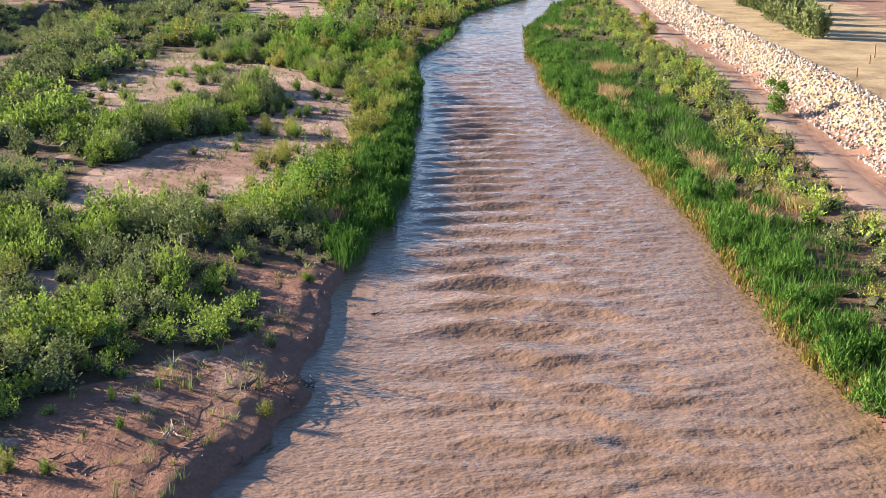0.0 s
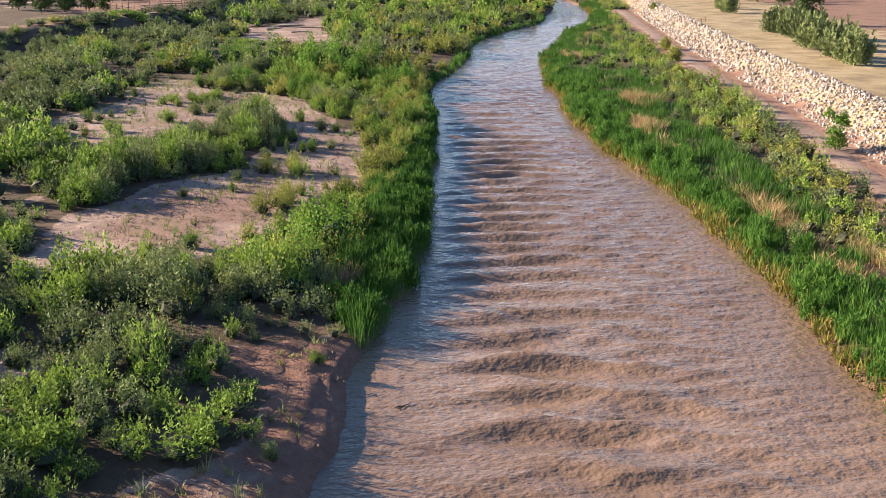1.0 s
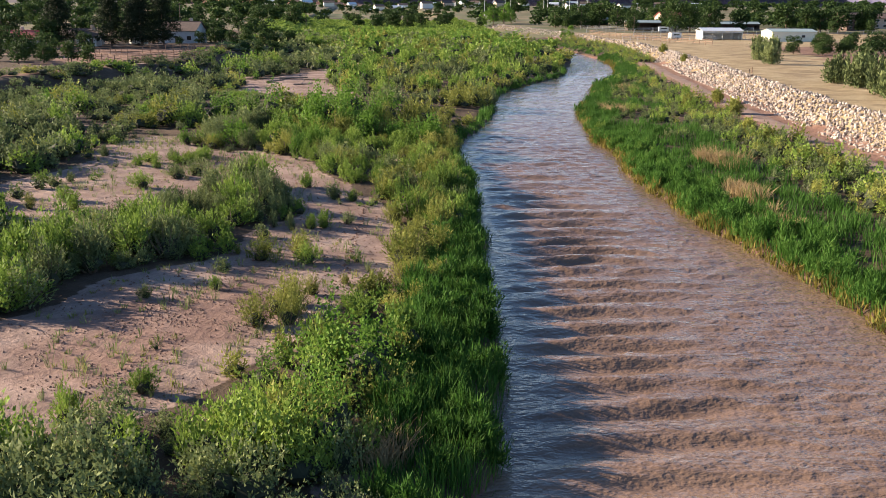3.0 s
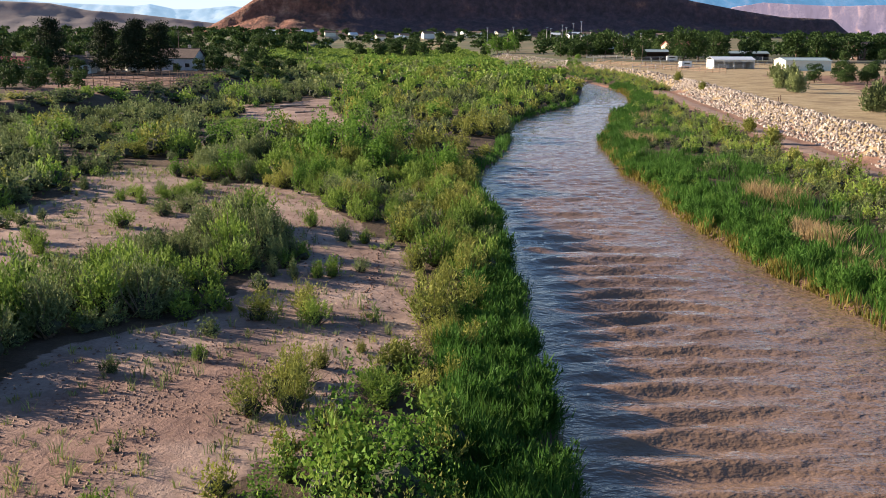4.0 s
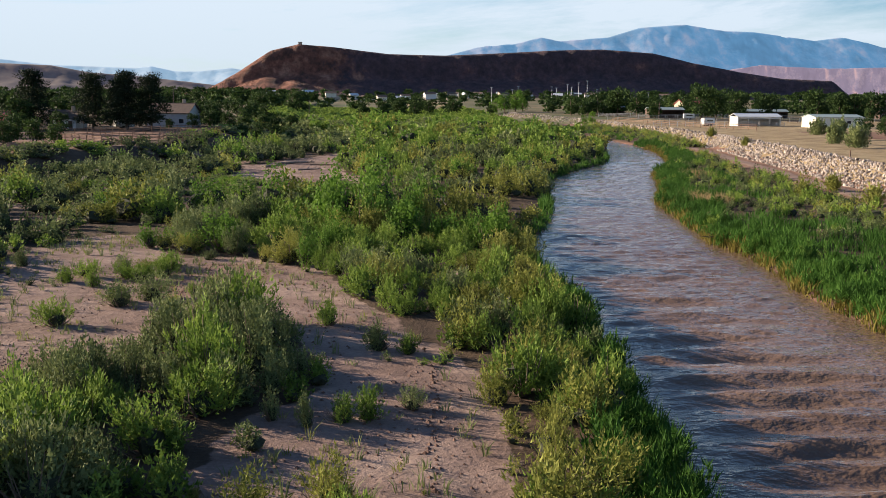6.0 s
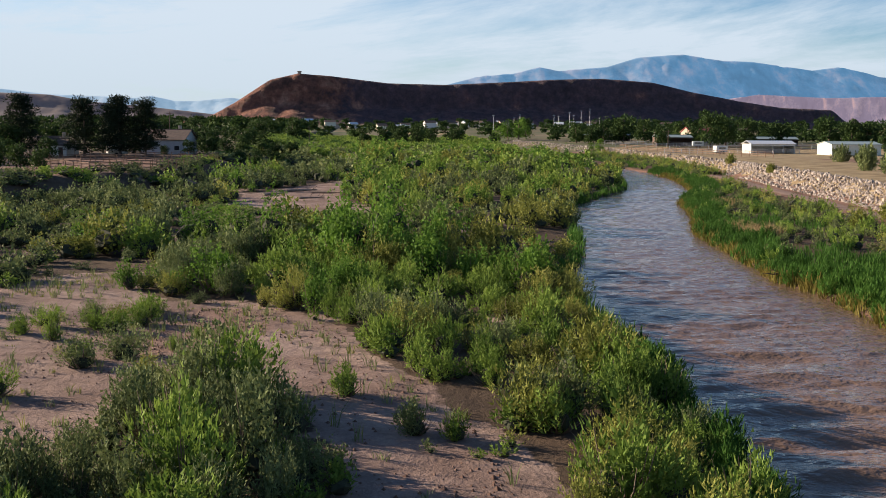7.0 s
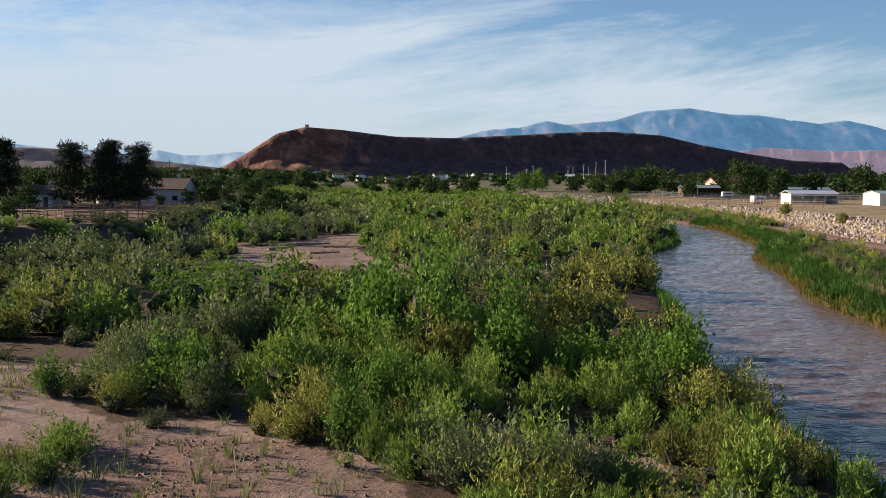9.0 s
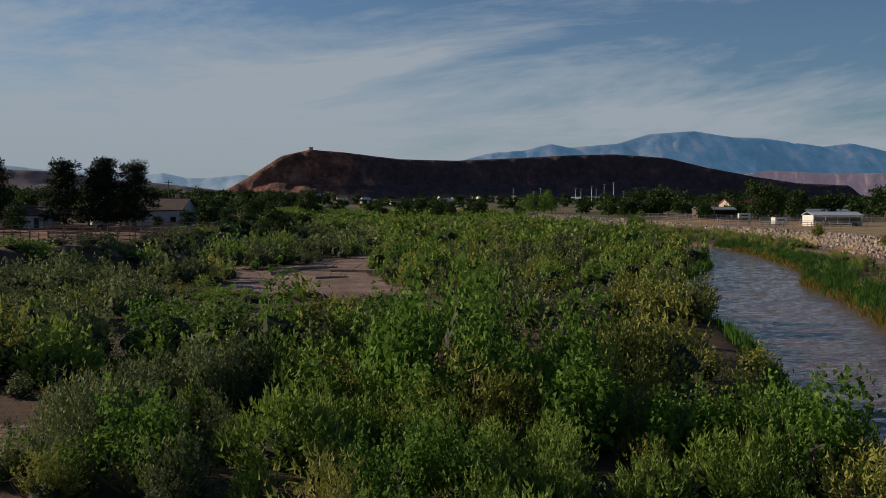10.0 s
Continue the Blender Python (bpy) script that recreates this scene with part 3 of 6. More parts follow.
def painted_haze_rock(name, low, high, glow, pale, strength, scale):
    """Far pale backdrop rock: air haze and lit faces put into colour and glow."""
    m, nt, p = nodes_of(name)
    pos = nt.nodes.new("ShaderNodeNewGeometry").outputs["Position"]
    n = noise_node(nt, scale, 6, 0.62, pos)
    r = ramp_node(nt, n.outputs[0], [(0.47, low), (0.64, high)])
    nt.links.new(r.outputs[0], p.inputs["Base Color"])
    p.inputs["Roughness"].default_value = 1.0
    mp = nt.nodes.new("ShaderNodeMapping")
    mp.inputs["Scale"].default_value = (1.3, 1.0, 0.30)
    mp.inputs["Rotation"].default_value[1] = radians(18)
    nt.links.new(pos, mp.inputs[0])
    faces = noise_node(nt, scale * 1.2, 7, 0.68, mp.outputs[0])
    # glow colour carries the blue haze and the lighter, lit faces
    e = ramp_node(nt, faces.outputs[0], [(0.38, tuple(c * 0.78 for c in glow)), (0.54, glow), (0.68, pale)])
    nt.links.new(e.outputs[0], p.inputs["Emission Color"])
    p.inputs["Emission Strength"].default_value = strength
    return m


RANGE = painted_haze_rock("range_painted_haze", (0.05, 0.075, 0.11), (0.27, 0.21, 0.20), (0.10, 0.25, 0.43), (0.24, 0.31, 0.44), 0.42, 0.006)
PINKCLIFF = painted_haze_rock("cliffs_painted_haze", (0.16, 0.10, 0.11), (0.75, 0.42, 0.32), (0.30, 0.24, 0.32), (0.75, 0.46, 0.42), 0.38, 0.012)
PALEHILL = painted_haze_rock("hills_painted_haze", (0.12, 0.15, 0.18), (0.22, 0.24, 0.26), (0.24, 0.36, 0.48), (0.36, 0.44, 0.52), 0.46, 0.006)
LOWHILL = painted_haze_rock("low_hills_painted_haze", (0.07, 0.05, 0.05), (0.12, 0.085, 0.07), (0.10, 0.10, 0.14), (0.20, 0.15, 0.16), 0.13, 0.01)

ridge("mesa", "long dark red-brown flat-topped mesa beyond the valley",
      [(-420, 4), (-302, 27), (-246, 58), (-179, 103), (-123, 117), (-56, 112), (56, 99), (170, 97), (285, 103), (400, 110), (493, 113), (599, 106), (682, 87),
       (790, 68), (874, 56), (983, 52), (1006, 34), (1040, 8)], 2200, 500, 135, MESA, 60, 20, 0.36, 6, 0.3)
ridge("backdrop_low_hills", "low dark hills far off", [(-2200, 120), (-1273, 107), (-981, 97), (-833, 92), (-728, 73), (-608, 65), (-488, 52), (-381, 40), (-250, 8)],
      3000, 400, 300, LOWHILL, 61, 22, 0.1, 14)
ridge("backdrop_pale_hills", "hills on the skyline, pale blue with painted haze", [(-3200, 150), (-1969, 149), (-1514, 164), (-1423, 153), (-1285, 138), (-937, 126), (-866, 136), (-773, 115),
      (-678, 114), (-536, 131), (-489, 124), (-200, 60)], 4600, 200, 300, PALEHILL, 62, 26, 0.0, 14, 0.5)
ridge("backdrop_range", "mountain range with blue haze and pale lit faces painted in", [(200, 120), (338, 183), (425, 206), (563, 244), (689, 250), (803, 281), (892, 267), (1108, 284), (1249, 328),
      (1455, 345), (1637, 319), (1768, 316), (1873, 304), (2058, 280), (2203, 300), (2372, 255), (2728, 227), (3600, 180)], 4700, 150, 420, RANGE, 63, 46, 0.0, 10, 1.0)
ridge("backdrop_cliffs", "pink cliffs with painted haze below the mountain range", [(1300, 30), (1509, 133), (1631, 153), (1926, 141), (2220, 150), (2552, 153), (3300, 140)], 4250, 100, 90,
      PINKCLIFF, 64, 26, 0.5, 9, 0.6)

# ---------------------------------------------------------------- plants


def unit(v):
    return v / np.maximum(np.linalg.norm(v, axis=-1, keepdims=True), 1e-6)


def leaves_at(rng, centres, aim, length, width, spread_=0.5, facing=None):
    """Single leaves at the given points, pointing along aim with scatter; facing turns their faces roughly that way."""
    n = len(centres)
    d = unit(aim + rng.normal(0, spread_, (n, 3)))
    turn = rng.normal(0, 1, (n, 3)) if facing is None else facing + rng.normal(0, 0.28, (n, 3))
    side = unit(np.cross(d, turn))
    ln = (length * rng.uniform(0.6, 1.3, n))[:, None]
    wd = (width * rng.uniform(0.7, 1.3, n))[:, None]
    v = np.stack([centres - side * wd, centres + side * wd, centres + d * ln], axis=1)
    return v.reshape(-1, 3), np.arange(3 * n).reshape(n, 3)


def shoots(rng, count, height_, radius, lean):
    """Foot, tip and outward direction of the shoots of a bush made of several uneven domes."""
    lobes = int(rng.integers(5, 9))
    la, lr = rng.uniform(0, 2 * np.pi, lobes), radius * 0.62 * np.sqrt(rng.uniform(0.05, 1, lobes))
    lr[0] = 0.05 * radius
    mid = np.stack([np.cos(la) * lr, np.sin(la) * lr], axis=1)
    size = radius * rng.uniform(0.34, 0.58, lobes)
    tall = height_ * (1 - 0.45 * (lr / radius) ** 2) * rng.uniform(0.68, 1.05, lobes)
    k = rng.choice(lobes, count, p=size ** 2 / (size ** 2).sum())
    a = rng.uniform(0, 2 * np.pi, count)
    r = np.sqrt(rng.uniform(0, 1, count))
    ring = np.stack([np.cos(a), np.sin(a)], axis=1)
    top = tall[k] * (1 - (0.62 - 0.12 * lean) * r ** 2.4) * rng.uniform(0.80, 1.06, count)
    tip = np.concatenate([mid[k] + ring * (r * size[k] * (0.9 + 0.3 * lean))[:, None], top[:, None]], axis=1)
    foot = np.concatenate([mid[k] * 0.7 + ring * (r * size[k] * 0.55)[:, None], np.zeros((count, 1))], axis=1)
    out = unit(np.concatenate([ring * (0.25 + r)[:, None] + mid[k] * (0.8 / radius), (0.9 - 0.55 * r)[:, None]], axis=1))
    return foot, tip, out


def bush(rng, height_, radius, count, per, length, width, lean=1.0, low=0.05, spread_=0.5, fuzz=0.085):
    """Leaf arrays of a bush: leaves close about its shoots, most of them towards the tip, facing outward."""
    foot, tip, face = shoots(rng, count, height_, radius, lean)
    t = low + (1 - low) * rng.uniform(0, 1, (count, per)) ** 0.62
    at = foot[:, None, :] + (tip - foot)[:, None, :] * t[..., None]
    at[..., :2] = foot[:, None, :2] + (tip - foot)[:, None, :2] * (t ** 1.5)[..., None]
    q = rng.uniform(0, 2 * np.pi, (count, per))
    off = fuzz * (1.15 - 0.85 * t) * np.sqrt(rng.uniform(0, 1, (count, per))) * rng.uniform(0.7, 1.4, (count, 1))
    ring = np.stack([np.cos(q), np.sin(q), np.zeros_like(q)], axis=-1)
    at = at + ring * off[..., None]
    aim = unit(tip - foot)[:, None, :] + ring * (0.75 * (1 - t ** 2))[..., None]
    at[..., 2] = np.maximum(at[..., 2], 0.02)
    normal = unit(np.repeat(face[:, None, :], per, axis=1) + 0.5 * ring)
    return leaves_at(rng, at.reshape(-1, 3), unit(aim).reshape(-1, 3), length, width, spread_, normal.reshape(-1, 3))


def shade_core(rng, radius, tall, mid):
    """A dark knobbly lump that stands in for a bush's inner shade."""
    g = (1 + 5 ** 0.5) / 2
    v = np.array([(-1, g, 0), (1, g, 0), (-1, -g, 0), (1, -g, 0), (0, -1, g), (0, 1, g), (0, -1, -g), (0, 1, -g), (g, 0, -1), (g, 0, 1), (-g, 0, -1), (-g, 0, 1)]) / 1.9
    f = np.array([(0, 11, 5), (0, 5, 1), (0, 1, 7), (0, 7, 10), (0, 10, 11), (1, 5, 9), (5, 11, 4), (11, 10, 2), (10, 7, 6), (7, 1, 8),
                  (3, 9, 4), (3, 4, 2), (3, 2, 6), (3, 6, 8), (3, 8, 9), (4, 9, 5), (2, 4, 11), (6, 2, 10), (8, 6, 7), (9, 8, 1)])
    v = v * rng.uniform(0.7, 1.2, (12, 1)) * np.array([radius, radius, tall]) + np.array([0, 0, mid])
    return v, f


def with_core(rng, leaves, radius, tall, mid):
    (v, f), (cv, cf) = leaves, shade_core(rng, radius, tall, mid)
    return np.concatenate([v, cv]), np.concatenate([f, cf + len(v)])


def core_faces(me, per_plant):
    """Gives the last twenty faces of every plant the inner-shade material."""
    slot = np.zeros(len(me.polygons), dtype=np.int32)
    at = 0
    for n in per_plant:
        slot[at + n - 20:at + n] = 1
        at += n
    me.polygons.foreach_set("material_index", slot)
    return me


def twigs(rng, count, height_, radius, thick=0.012):
    """Thin woody stems, three-sided."""
    foot, tip, _ = shoots(rng, count, height_, radius, 0.9)
    v, f = [], []
    for s in range(3):
        v.append((0.05 * np.cos(s * 2.094), 0.05 * np.sin(s * 2.094), -0.1))
    for a, b in zip(foot, tip):
        mid = a * 0.5 + b * 0.5
        mid[:2] = a[:2] + (b - a)[:2] * 0.35
        k = len(v)
        for p, r in ((mid, thick * 0.7), (b * 0.96, thick * 0.25)):
            for s in range(3):
                v.append((p[0] + r * np.cos(s * 2.094), p[1] + r * np.sin(s * 2.094), p[2]))
        for s in range(3):
            q = (s + 1) % 3
            f.append((s, q, k + q, k + s))
            f.append((k + s, k + q, k + 3 + q, k + 3 + s))
    return np.array(v), np.array(f)


SPECIES = {
    # name: leaf material, leaf length, half width, lean, spread, plume radius, label, category
    "willow": (WILLOW, 0.150, 0.026, 0.45, 0.30, 0.085, "bright green narrow-leaved willow shrub on the sandy flood plain", "shrub"),
    "sage": (SAGE, 0.125, 0.027, 0.60, 0.36, 0.095, "grey-green bushy arrowweed shrub growing in sand", "shrub"),
    "tamarisk": (TAMARISK, 0.140, 0.021, 0.95, 0.42, 0.110, "feathery yellow-green tamarisk shrub on the river bank", "shrub"),
    "cottonwood": (COTTON, 0.095, 0.045, 0.70, 0.9, 0.120, "young cottonwood with round bright green leaves", "sapling"),
}
THING_NAMES = {"willow": "willow_shrub", "sage": "arrowweed_shrub", "tamarisk": "tamarisk_shrub", "cottonwood": "cottonwood_sapling"}


def near_models():
    """For each species a few bushes one metre high and about as wide, each a leaf mesh and a stem mesh."""
    out = {}
    for k, (key, (mat, ln, wd, lean, sp, fz, label, cat)) in enumerate(SPECIES.items()):
        out[key] = []
        for i in range(5):
            rng = np.random.default_rng(100 + 10 * k + i)
            count, per = (88, 18) if key != "cottonwood" else (100, 17)
            v, f = bush(rng, 1.0, 0.5, count, per, ln * (0.50 if key != "cottonwood" else 0.48), wd * (0.50 if key != "cottonwood" else 0.5), lean, 0.06, sp, fz * 0.75)
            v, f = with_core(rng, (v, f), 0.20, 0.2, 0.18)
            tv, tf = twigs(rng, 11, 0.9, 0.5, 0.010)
            out[key].append((core_faces(mesh_of("foliage", v, f, [mat, SHADE_CORE]), [len(f)]), mesh_of("branching_stem", tv, tf, BARK)))
    return out


def scatter(x0, x1, y0, y1, step, seed):
    rng = np.random.default_rng(seed)
    gx, gy = np.meshgrid(np.arange(x0, x1, step), np.arange(y0, y1, step))
    gx = gx + rng.uniform(-0.48, 0.48, gx.shape) * step
    gy = gy + rng.uniform(-0.48, 0.48, gy.shape) * step
    return gx.ravel(), gy.ravel()


def in_reach(x, y, margin=5):
    return np.abs(x + 5) < 0.44 * np.maximum(y, 0) + margin


def reed_width_left(y):
    return np.interp(y, [56, 62, 68, 85, 96, 104, 112, 130, 165, 180, 240], [0, 2.6, 4.4, 4.0, 3.0, 1.8, 1.3, 1.1, 1.1, 0.6, 0.8])


def reed_width_right(y):
    return np.interp(y, [0, 60, 100, 140, 180, 240, 300], [3.2, 3.4, 3.8, 4.0, 4.0, 4.6, 4.0]) + 1.6 * (value_noise(y / 6, y * 0, 71) - 0.5)


# single bushes that stand alone on the sand: x, y, height, width, species
LONE = [(-13.1, 92.4, 1.9, 2.5, "tamarisk"), (-10.4, 92.0, 1.6, 2.0, "willow"), (-10.8, 93.6, 2.1, 2.5, "tamarisk"), (-9.8, 101.4, 1.6, 1.7, "willow"), (-10.6, 101.0, 1.3, 1.5, "willow"),
        (-8.2, 102.4, 1.0, 1.5, "sage"), (-11.5, 115.4, 1.6, 1.9, "willow"), (-9.2, 110.8, 1.5, 2.0, "sage"), (-7.9, 110.1, 1.2, 1.6, "willow"), (-19.1, 123.8, 1.0, 0.8, "willow"), (-18.4, 126.2, 0.8, 0.8, "willow"), (-14.8, 86.1, 1.1, 0.9, "willow"), (-18.1, 84.9, 0.9, 1.2, "sage"), (-8.3, 87.7, 0.8, 0.9, "tamarisk"), (-6.8, 87.7, 1.0, 0.8, "tamarisk"), (-9.9, 85.3, 1.5, 1.2, "tamarisk"), (-10.6, 83.6, 2.1, 2.2, "tamarisk"), (-11.4, 82.0, 2.1, 2.5, "tamarisk"), (-12.2, 80.0, 1.9, 2.3, "tamarisk"), (-10.8, 80.2, 2.0, 2.1, "tamarisk"), (-17.4, 68.1, 1.9, 1.7, "willow"), (-15.5, 71.2, 1.5, 1.6, "willow"), (-28.7, 87.6, 2.6, 2.0, "willow"), (-28.5, 110.5, 1.5, 2.2, "willow"), (-33.1, 109.3, 1.5, 2.0, "willow"), (-27.4, 107.7, 1.6, 1.9, "willow"), (-25.2, 103.7, 1.2, 1.0, "tamarisk"), (-19.3, 119.2, 1.3, 1.9, "tamarisk"), (-17.9, 119.9, 1.2, 1.2, "tamarisk"), (-25.2, 126.7, 1.3, 1.2, "willow"), (-22.9, 128.4, 1.5, 2.4, "willow"), (-22.8, 122.5, 1.2, 1.6, "willow"), (-21.8, 130.3, 1.4, 2.2, "willow"), (-23.8, 129.4, 1.3, 2.2, "willow"), (-24.6, 131.8, 1.4, 2.4, "sage"), (-22.6, 134.2, 1.2, 2.0, "willow"), (-26.2, 129.6, 1.3, 2.2, "willow"), (-11.8, 100.3, 1.5, 1.0, "sage"), (-13.0, 101.0, 1.3, 1.0, "sage"),
        (-24.3, 116.2, 1.7, 2.4, "willow"), (-22.4, 121.0, 1.5, 2.6, "sage"), (-16.2, 135.4, 1.5, 1.5, "tamarisk"), (-20.0, 136.8, 0.9, 1.6, "sage"), (-21.8, 132.8, 1.6, 2.4, "willow"),
        (-23.0, 131.0, 1.2, 2.0, "tamarisk"), (-30.5, 108.0, 1.5, 1.4, "tamarisk"), (-33.0, 120.0, 1.3, 1.8, "willow"), (-27.0, 128.0, 1.2, 1.7, "willow"), (-31.0, 133.0, 1.4, 1.8, "sage"),
        (-26.0, 104.5, 1.2, 1.6, "willow"), (-19.0, 116.6, 1.3, 2.2, "sage"), (-14.5, 94.0, 0.7, 0.7, "tamarisk"), (-8.9, 45.7, 0.8, 1.1, "sage"), (-8.7, 39.6, 0.8, 1.0, "tamarisk"), (-7.7, 54.6, 0.8, 1.0, "willow"),
        (-13.8, 37.4, 0.8, 0.6, "willow"), (-13.6, 39.6, 0.6, 0.6, "sage"), (-14.6, 39.8, 0.8, 0.5, "willow"), (-13.0, 41.0, 0.7, 0.5, "willow"), (-17.0, 34.8, 1.1, 0.9, "tamarisk"), (-15.6, 34.5, 0.8, 0.7, "willow"),
        (-13.4, 133.2, 2.6, 2.2, "cottonwood"), (-12.4, 131.9, 1.9, 1.6, "willow"), (-12.5, 139.0, 3.0, 2.2, "cottonwood"), (-11.6, 141.5, 2.6, 2.4, "cottonwood"), (-13.6, 137.2, 2.8, 2.0, "cottonwood"), (-10.6, 137.0, 2.2, 2.6, "willow"), (-8.6, 119.6, 2.2, 2.0, "willow"),
        (-5.0, 103.2, 2.2, 2.0, "tamarisk"), (-4.5, 94.6, 2.3, 1.8, "tamarisk"), (-4.2, 97.6, 2.4, 2.2, "tamarisk"), (-3.2, 88.0, 1.7, 2.6, "tamarisk"), (-4.4, 90.5, 1.6, 2.2, "tamarisk")]


def species_at(x, y, u, v):
    """Which bush grows where: chosen by zone, patch noise and chance."""
    patch = fractal(x / 9, y / 12, 81, 3)
    d = x_left(y) - x
    if x > 10 and d < 0:                                   # far side of the river
        return "tamarisk" if u < 0.5 else ("sage" if u < 0.78 else "willow")
    if y < 66:
        return "willow" if u < 0.62 + 0.6 * (patch - 0.5) else ("sage" if u < 0.92 else "tamarisk")
    if 76 < y < 125 and d < 9:
        return "tamarisk" if u < (0.5 if y < 102 else 0.22) else ("willow" if u < 0.75 or y < 102 else "sage")
    if 146 < y < 205 and d < 9:
        return "tamarisk" if u < 0.72 else "sage"
    if x < -13 and y < 130:
        return "sage" if u < 0.66 + 0.7 * (patch - 0.5) else "willow"
    if x < -18 and u < 0.68:
        return "sage"
    s = patch + 0.35 * (u - 0.5)
    if s < 0.42:
        return "sage"
    if s < 0.60:
        return "willow"
    return "tamarisk" if v < 0.65 else "cottonwood"


def mounds(x, y, cell, seed):
    """Growth in rounded mounds: how far out from the nearest mound's middle (0 to 1 and over), and two chances of that mound."""
    gx, gy = np.floor(x / cell), np.floor(y / cell)
    best, u, v = np.full(np.shape(x), 9.0), np.zeros(np.shape(x)), np.zeros(np.shape(x))
    for ox in (-1, 0, 1):
        for oy in (-1, 0, 1):
            cx, cy = gx + ox, gy + oy
            a, b, c, d = [np.modf(np.abs(np.sin(cx * p + cy * q + seed) * 43758.5453))[0] for p, q in ((12.99, 78.23), (39.35, 11.14), (73.16, 52.24), (26.65, 91.72))]
            r = np.hypot(x - (cx + 0.15 + 0.7 * a) * cell, y - (cy + 0.15 + 0.7 * b) * cell) / (cell * (0.52 + 0.38 * c))
            near = r < best
            best, u, v = np.where(near, r, best), np.where(near, c, u), np.where(near, d, v)
    return best, u, v


def plant_list():
    """All bushes of the plain: x, y, height, width, species, and whether it stands in the stretch that is passed nearest."""
    rng = np.random.default_rng(11)
    out = [(x, y, h, w, s, True) for x, y, h, w, s in LONE]
    lone = np.array([(p[0], p[1], p[3]) for p in out])
    passes = (("big", -48, 4, 30, 152, 1.75, 1), ("big", -80, 46, 152, 290, 2.6, 2), ("big", -80, 60, 290, 440, 3.4, 3),
              ("big", -26, -6, 38, 69, 1.75, 6), ("small", -48, 4, 30, 152, 1.35, 4), ("small", -80, 46, 152, 240, 3.0, 5))
    for size, x0, x1, y0, y1, step, seed in passes:
        gx, gy = scatter(x0, x1, y0, y1, step, seed)
        d = x_left(gy) - gx
        ok = in_reach(gx, gy) & (d > np.maximum(reed_width_left(gy) * 0.85, 0.5)) & (gx > along(TERRACE, gy) - np.where(gy > 200, 6.0, 3.0))
        bare = bare_at(gx, gy)
        for cx, cy, rx, ry in SHADY_SPOTS:
            bare |= ((gx - cx) / rx) ** 2 + ((gy - cy) / ry) ** 2 < 1
        if size == "big":
            for ox, oy in ((0.9, 0), (-0.9, 0), (0, 1.0), (0, -1.0)):
                bare |= bare_at(gx + ox, gy + oy)
        edge = fractal(gx / 5, gy / 5, 91, 3)
        keep = np.where(bare, 0.0, np.where(edge > 0.70, 0.7, 0.98))
        # scattered growth on the open sand
        if size == "small":
            keep = np.where(inside(BARE["near_bar"], gx, gy) & (fractal(gx / 3, gy / 3, 97, 2) > 0.45), 0.15, keep)
        thin = inside(SPARSE, gx, gy) & ~inside(BARE["strip_near"], gx, gy) & ~inside(BARE["strip_far"], gx, gy) & ~inside(BARE["mid_bar"], gx, gy)
        keep = np.where(thin, np.where(fractal(gx / 5, gy / 3.5, 92, 2) > 0.54, 0.42, 0.03) * (0.35 if size == "big" else 1.0), keep)
        # lanes and hollows between the clumps
        hollow = fractal(gx / 4.2, gy / 6.0, 94, 2)
        keep = keep * np.where((hollow < np.where(gy > 150, 0.42, 0.34)) & ((gy > 114) | (gx < -25)), 0.2, 1.0)
        near_r, near_u, near_v = mounds(gx, gy, 3.4, 5)
        far_r, far_u, far_v = mounds(gx, gy, 6.0, 6)
        far = gy > 150
        mr, mu, mv = np.where(far, far_r, near_r), np.where(far, far_u, near_u), np.where(far, far_v, near_v)
        keep = keep * np.where(mr > 0.95, np.where(far, 0.12, 0.16), 1.0) * (0.6 if size == "small" else 1.0)
        ok &= rng.uniform(0, 1, len(gx)) < keep
        for x, y, r_, u_, v_ in zip(gx[ok], gy[ok], mr[ok], mu[ok], mv[ok]):
            if ((lone[:, 0] - x) ** 2 + (lone[:, 1] - y) ** 2 < (0.3 + lone[:, 2] * 0.5) ** 2).any():
                continue
            u, v, w = rng.uniform(0, 1, 3)
            s = species_at(x, y, 0.7 * v_ + 0.3 * u, 0.6 * u_ + 0.4 * v)
            dome = math.sqrt(max(0.0, 1 - r_ * r_)) * (0.55 + 0.75 * u_)
            base = {"willow": 1.75, "sage": 1.6, "tamarisk": 1.95, "cottonwood": 2.5}[s]
            clump = float(fractal(np.array([x / 6.0]), np.array([y / 6.0]), 93, 2)[0])
            if size == "big":
                h = base * (0.14 + 0.42 * clump + 1.10 * dome) * rng.uniform(0.8, 1.2)
                wid = h * rng.uniform(1.05, 1.45)
            else:
                h = base * (0.18 + 0.35 * clump + 0.35 * dome) * rng.uniform(0.8, 1.3)
                wid = h * rng.uniform(1.15, 1.75)
            if inside(SPARSE, np.array([x]), np.array([y]))[0] or inside(BARE["near_bar"], np.array([x]), np.array([y]))[0]:
                h, wid = h * 0.7, wid * 0.75
            elif y < 52:
                h = h * 0.78
            elif x < -14 and y < 250:
                h, wid = h * (1.15 if y < 150 else 1.0), wid * 1.2
            if y > 150:
                h, wid = h * (0.75 + 0.65 * dome), wid * 1.15
            if x < float(along(TERRACE, y)) + 3:
                h = max(1.1, min(h, 1.9))
            if 180 < y < 208 and -29 < x < -7:
                h = min(h, 0.9)
            if y > 290:
                h, wid = h * 1.15, wid * 1.9
            if 84 < y < 118 and -26 < x < -11:
                h, wid = max(h, 1.1) * 1.15, max(wid, 1.9)
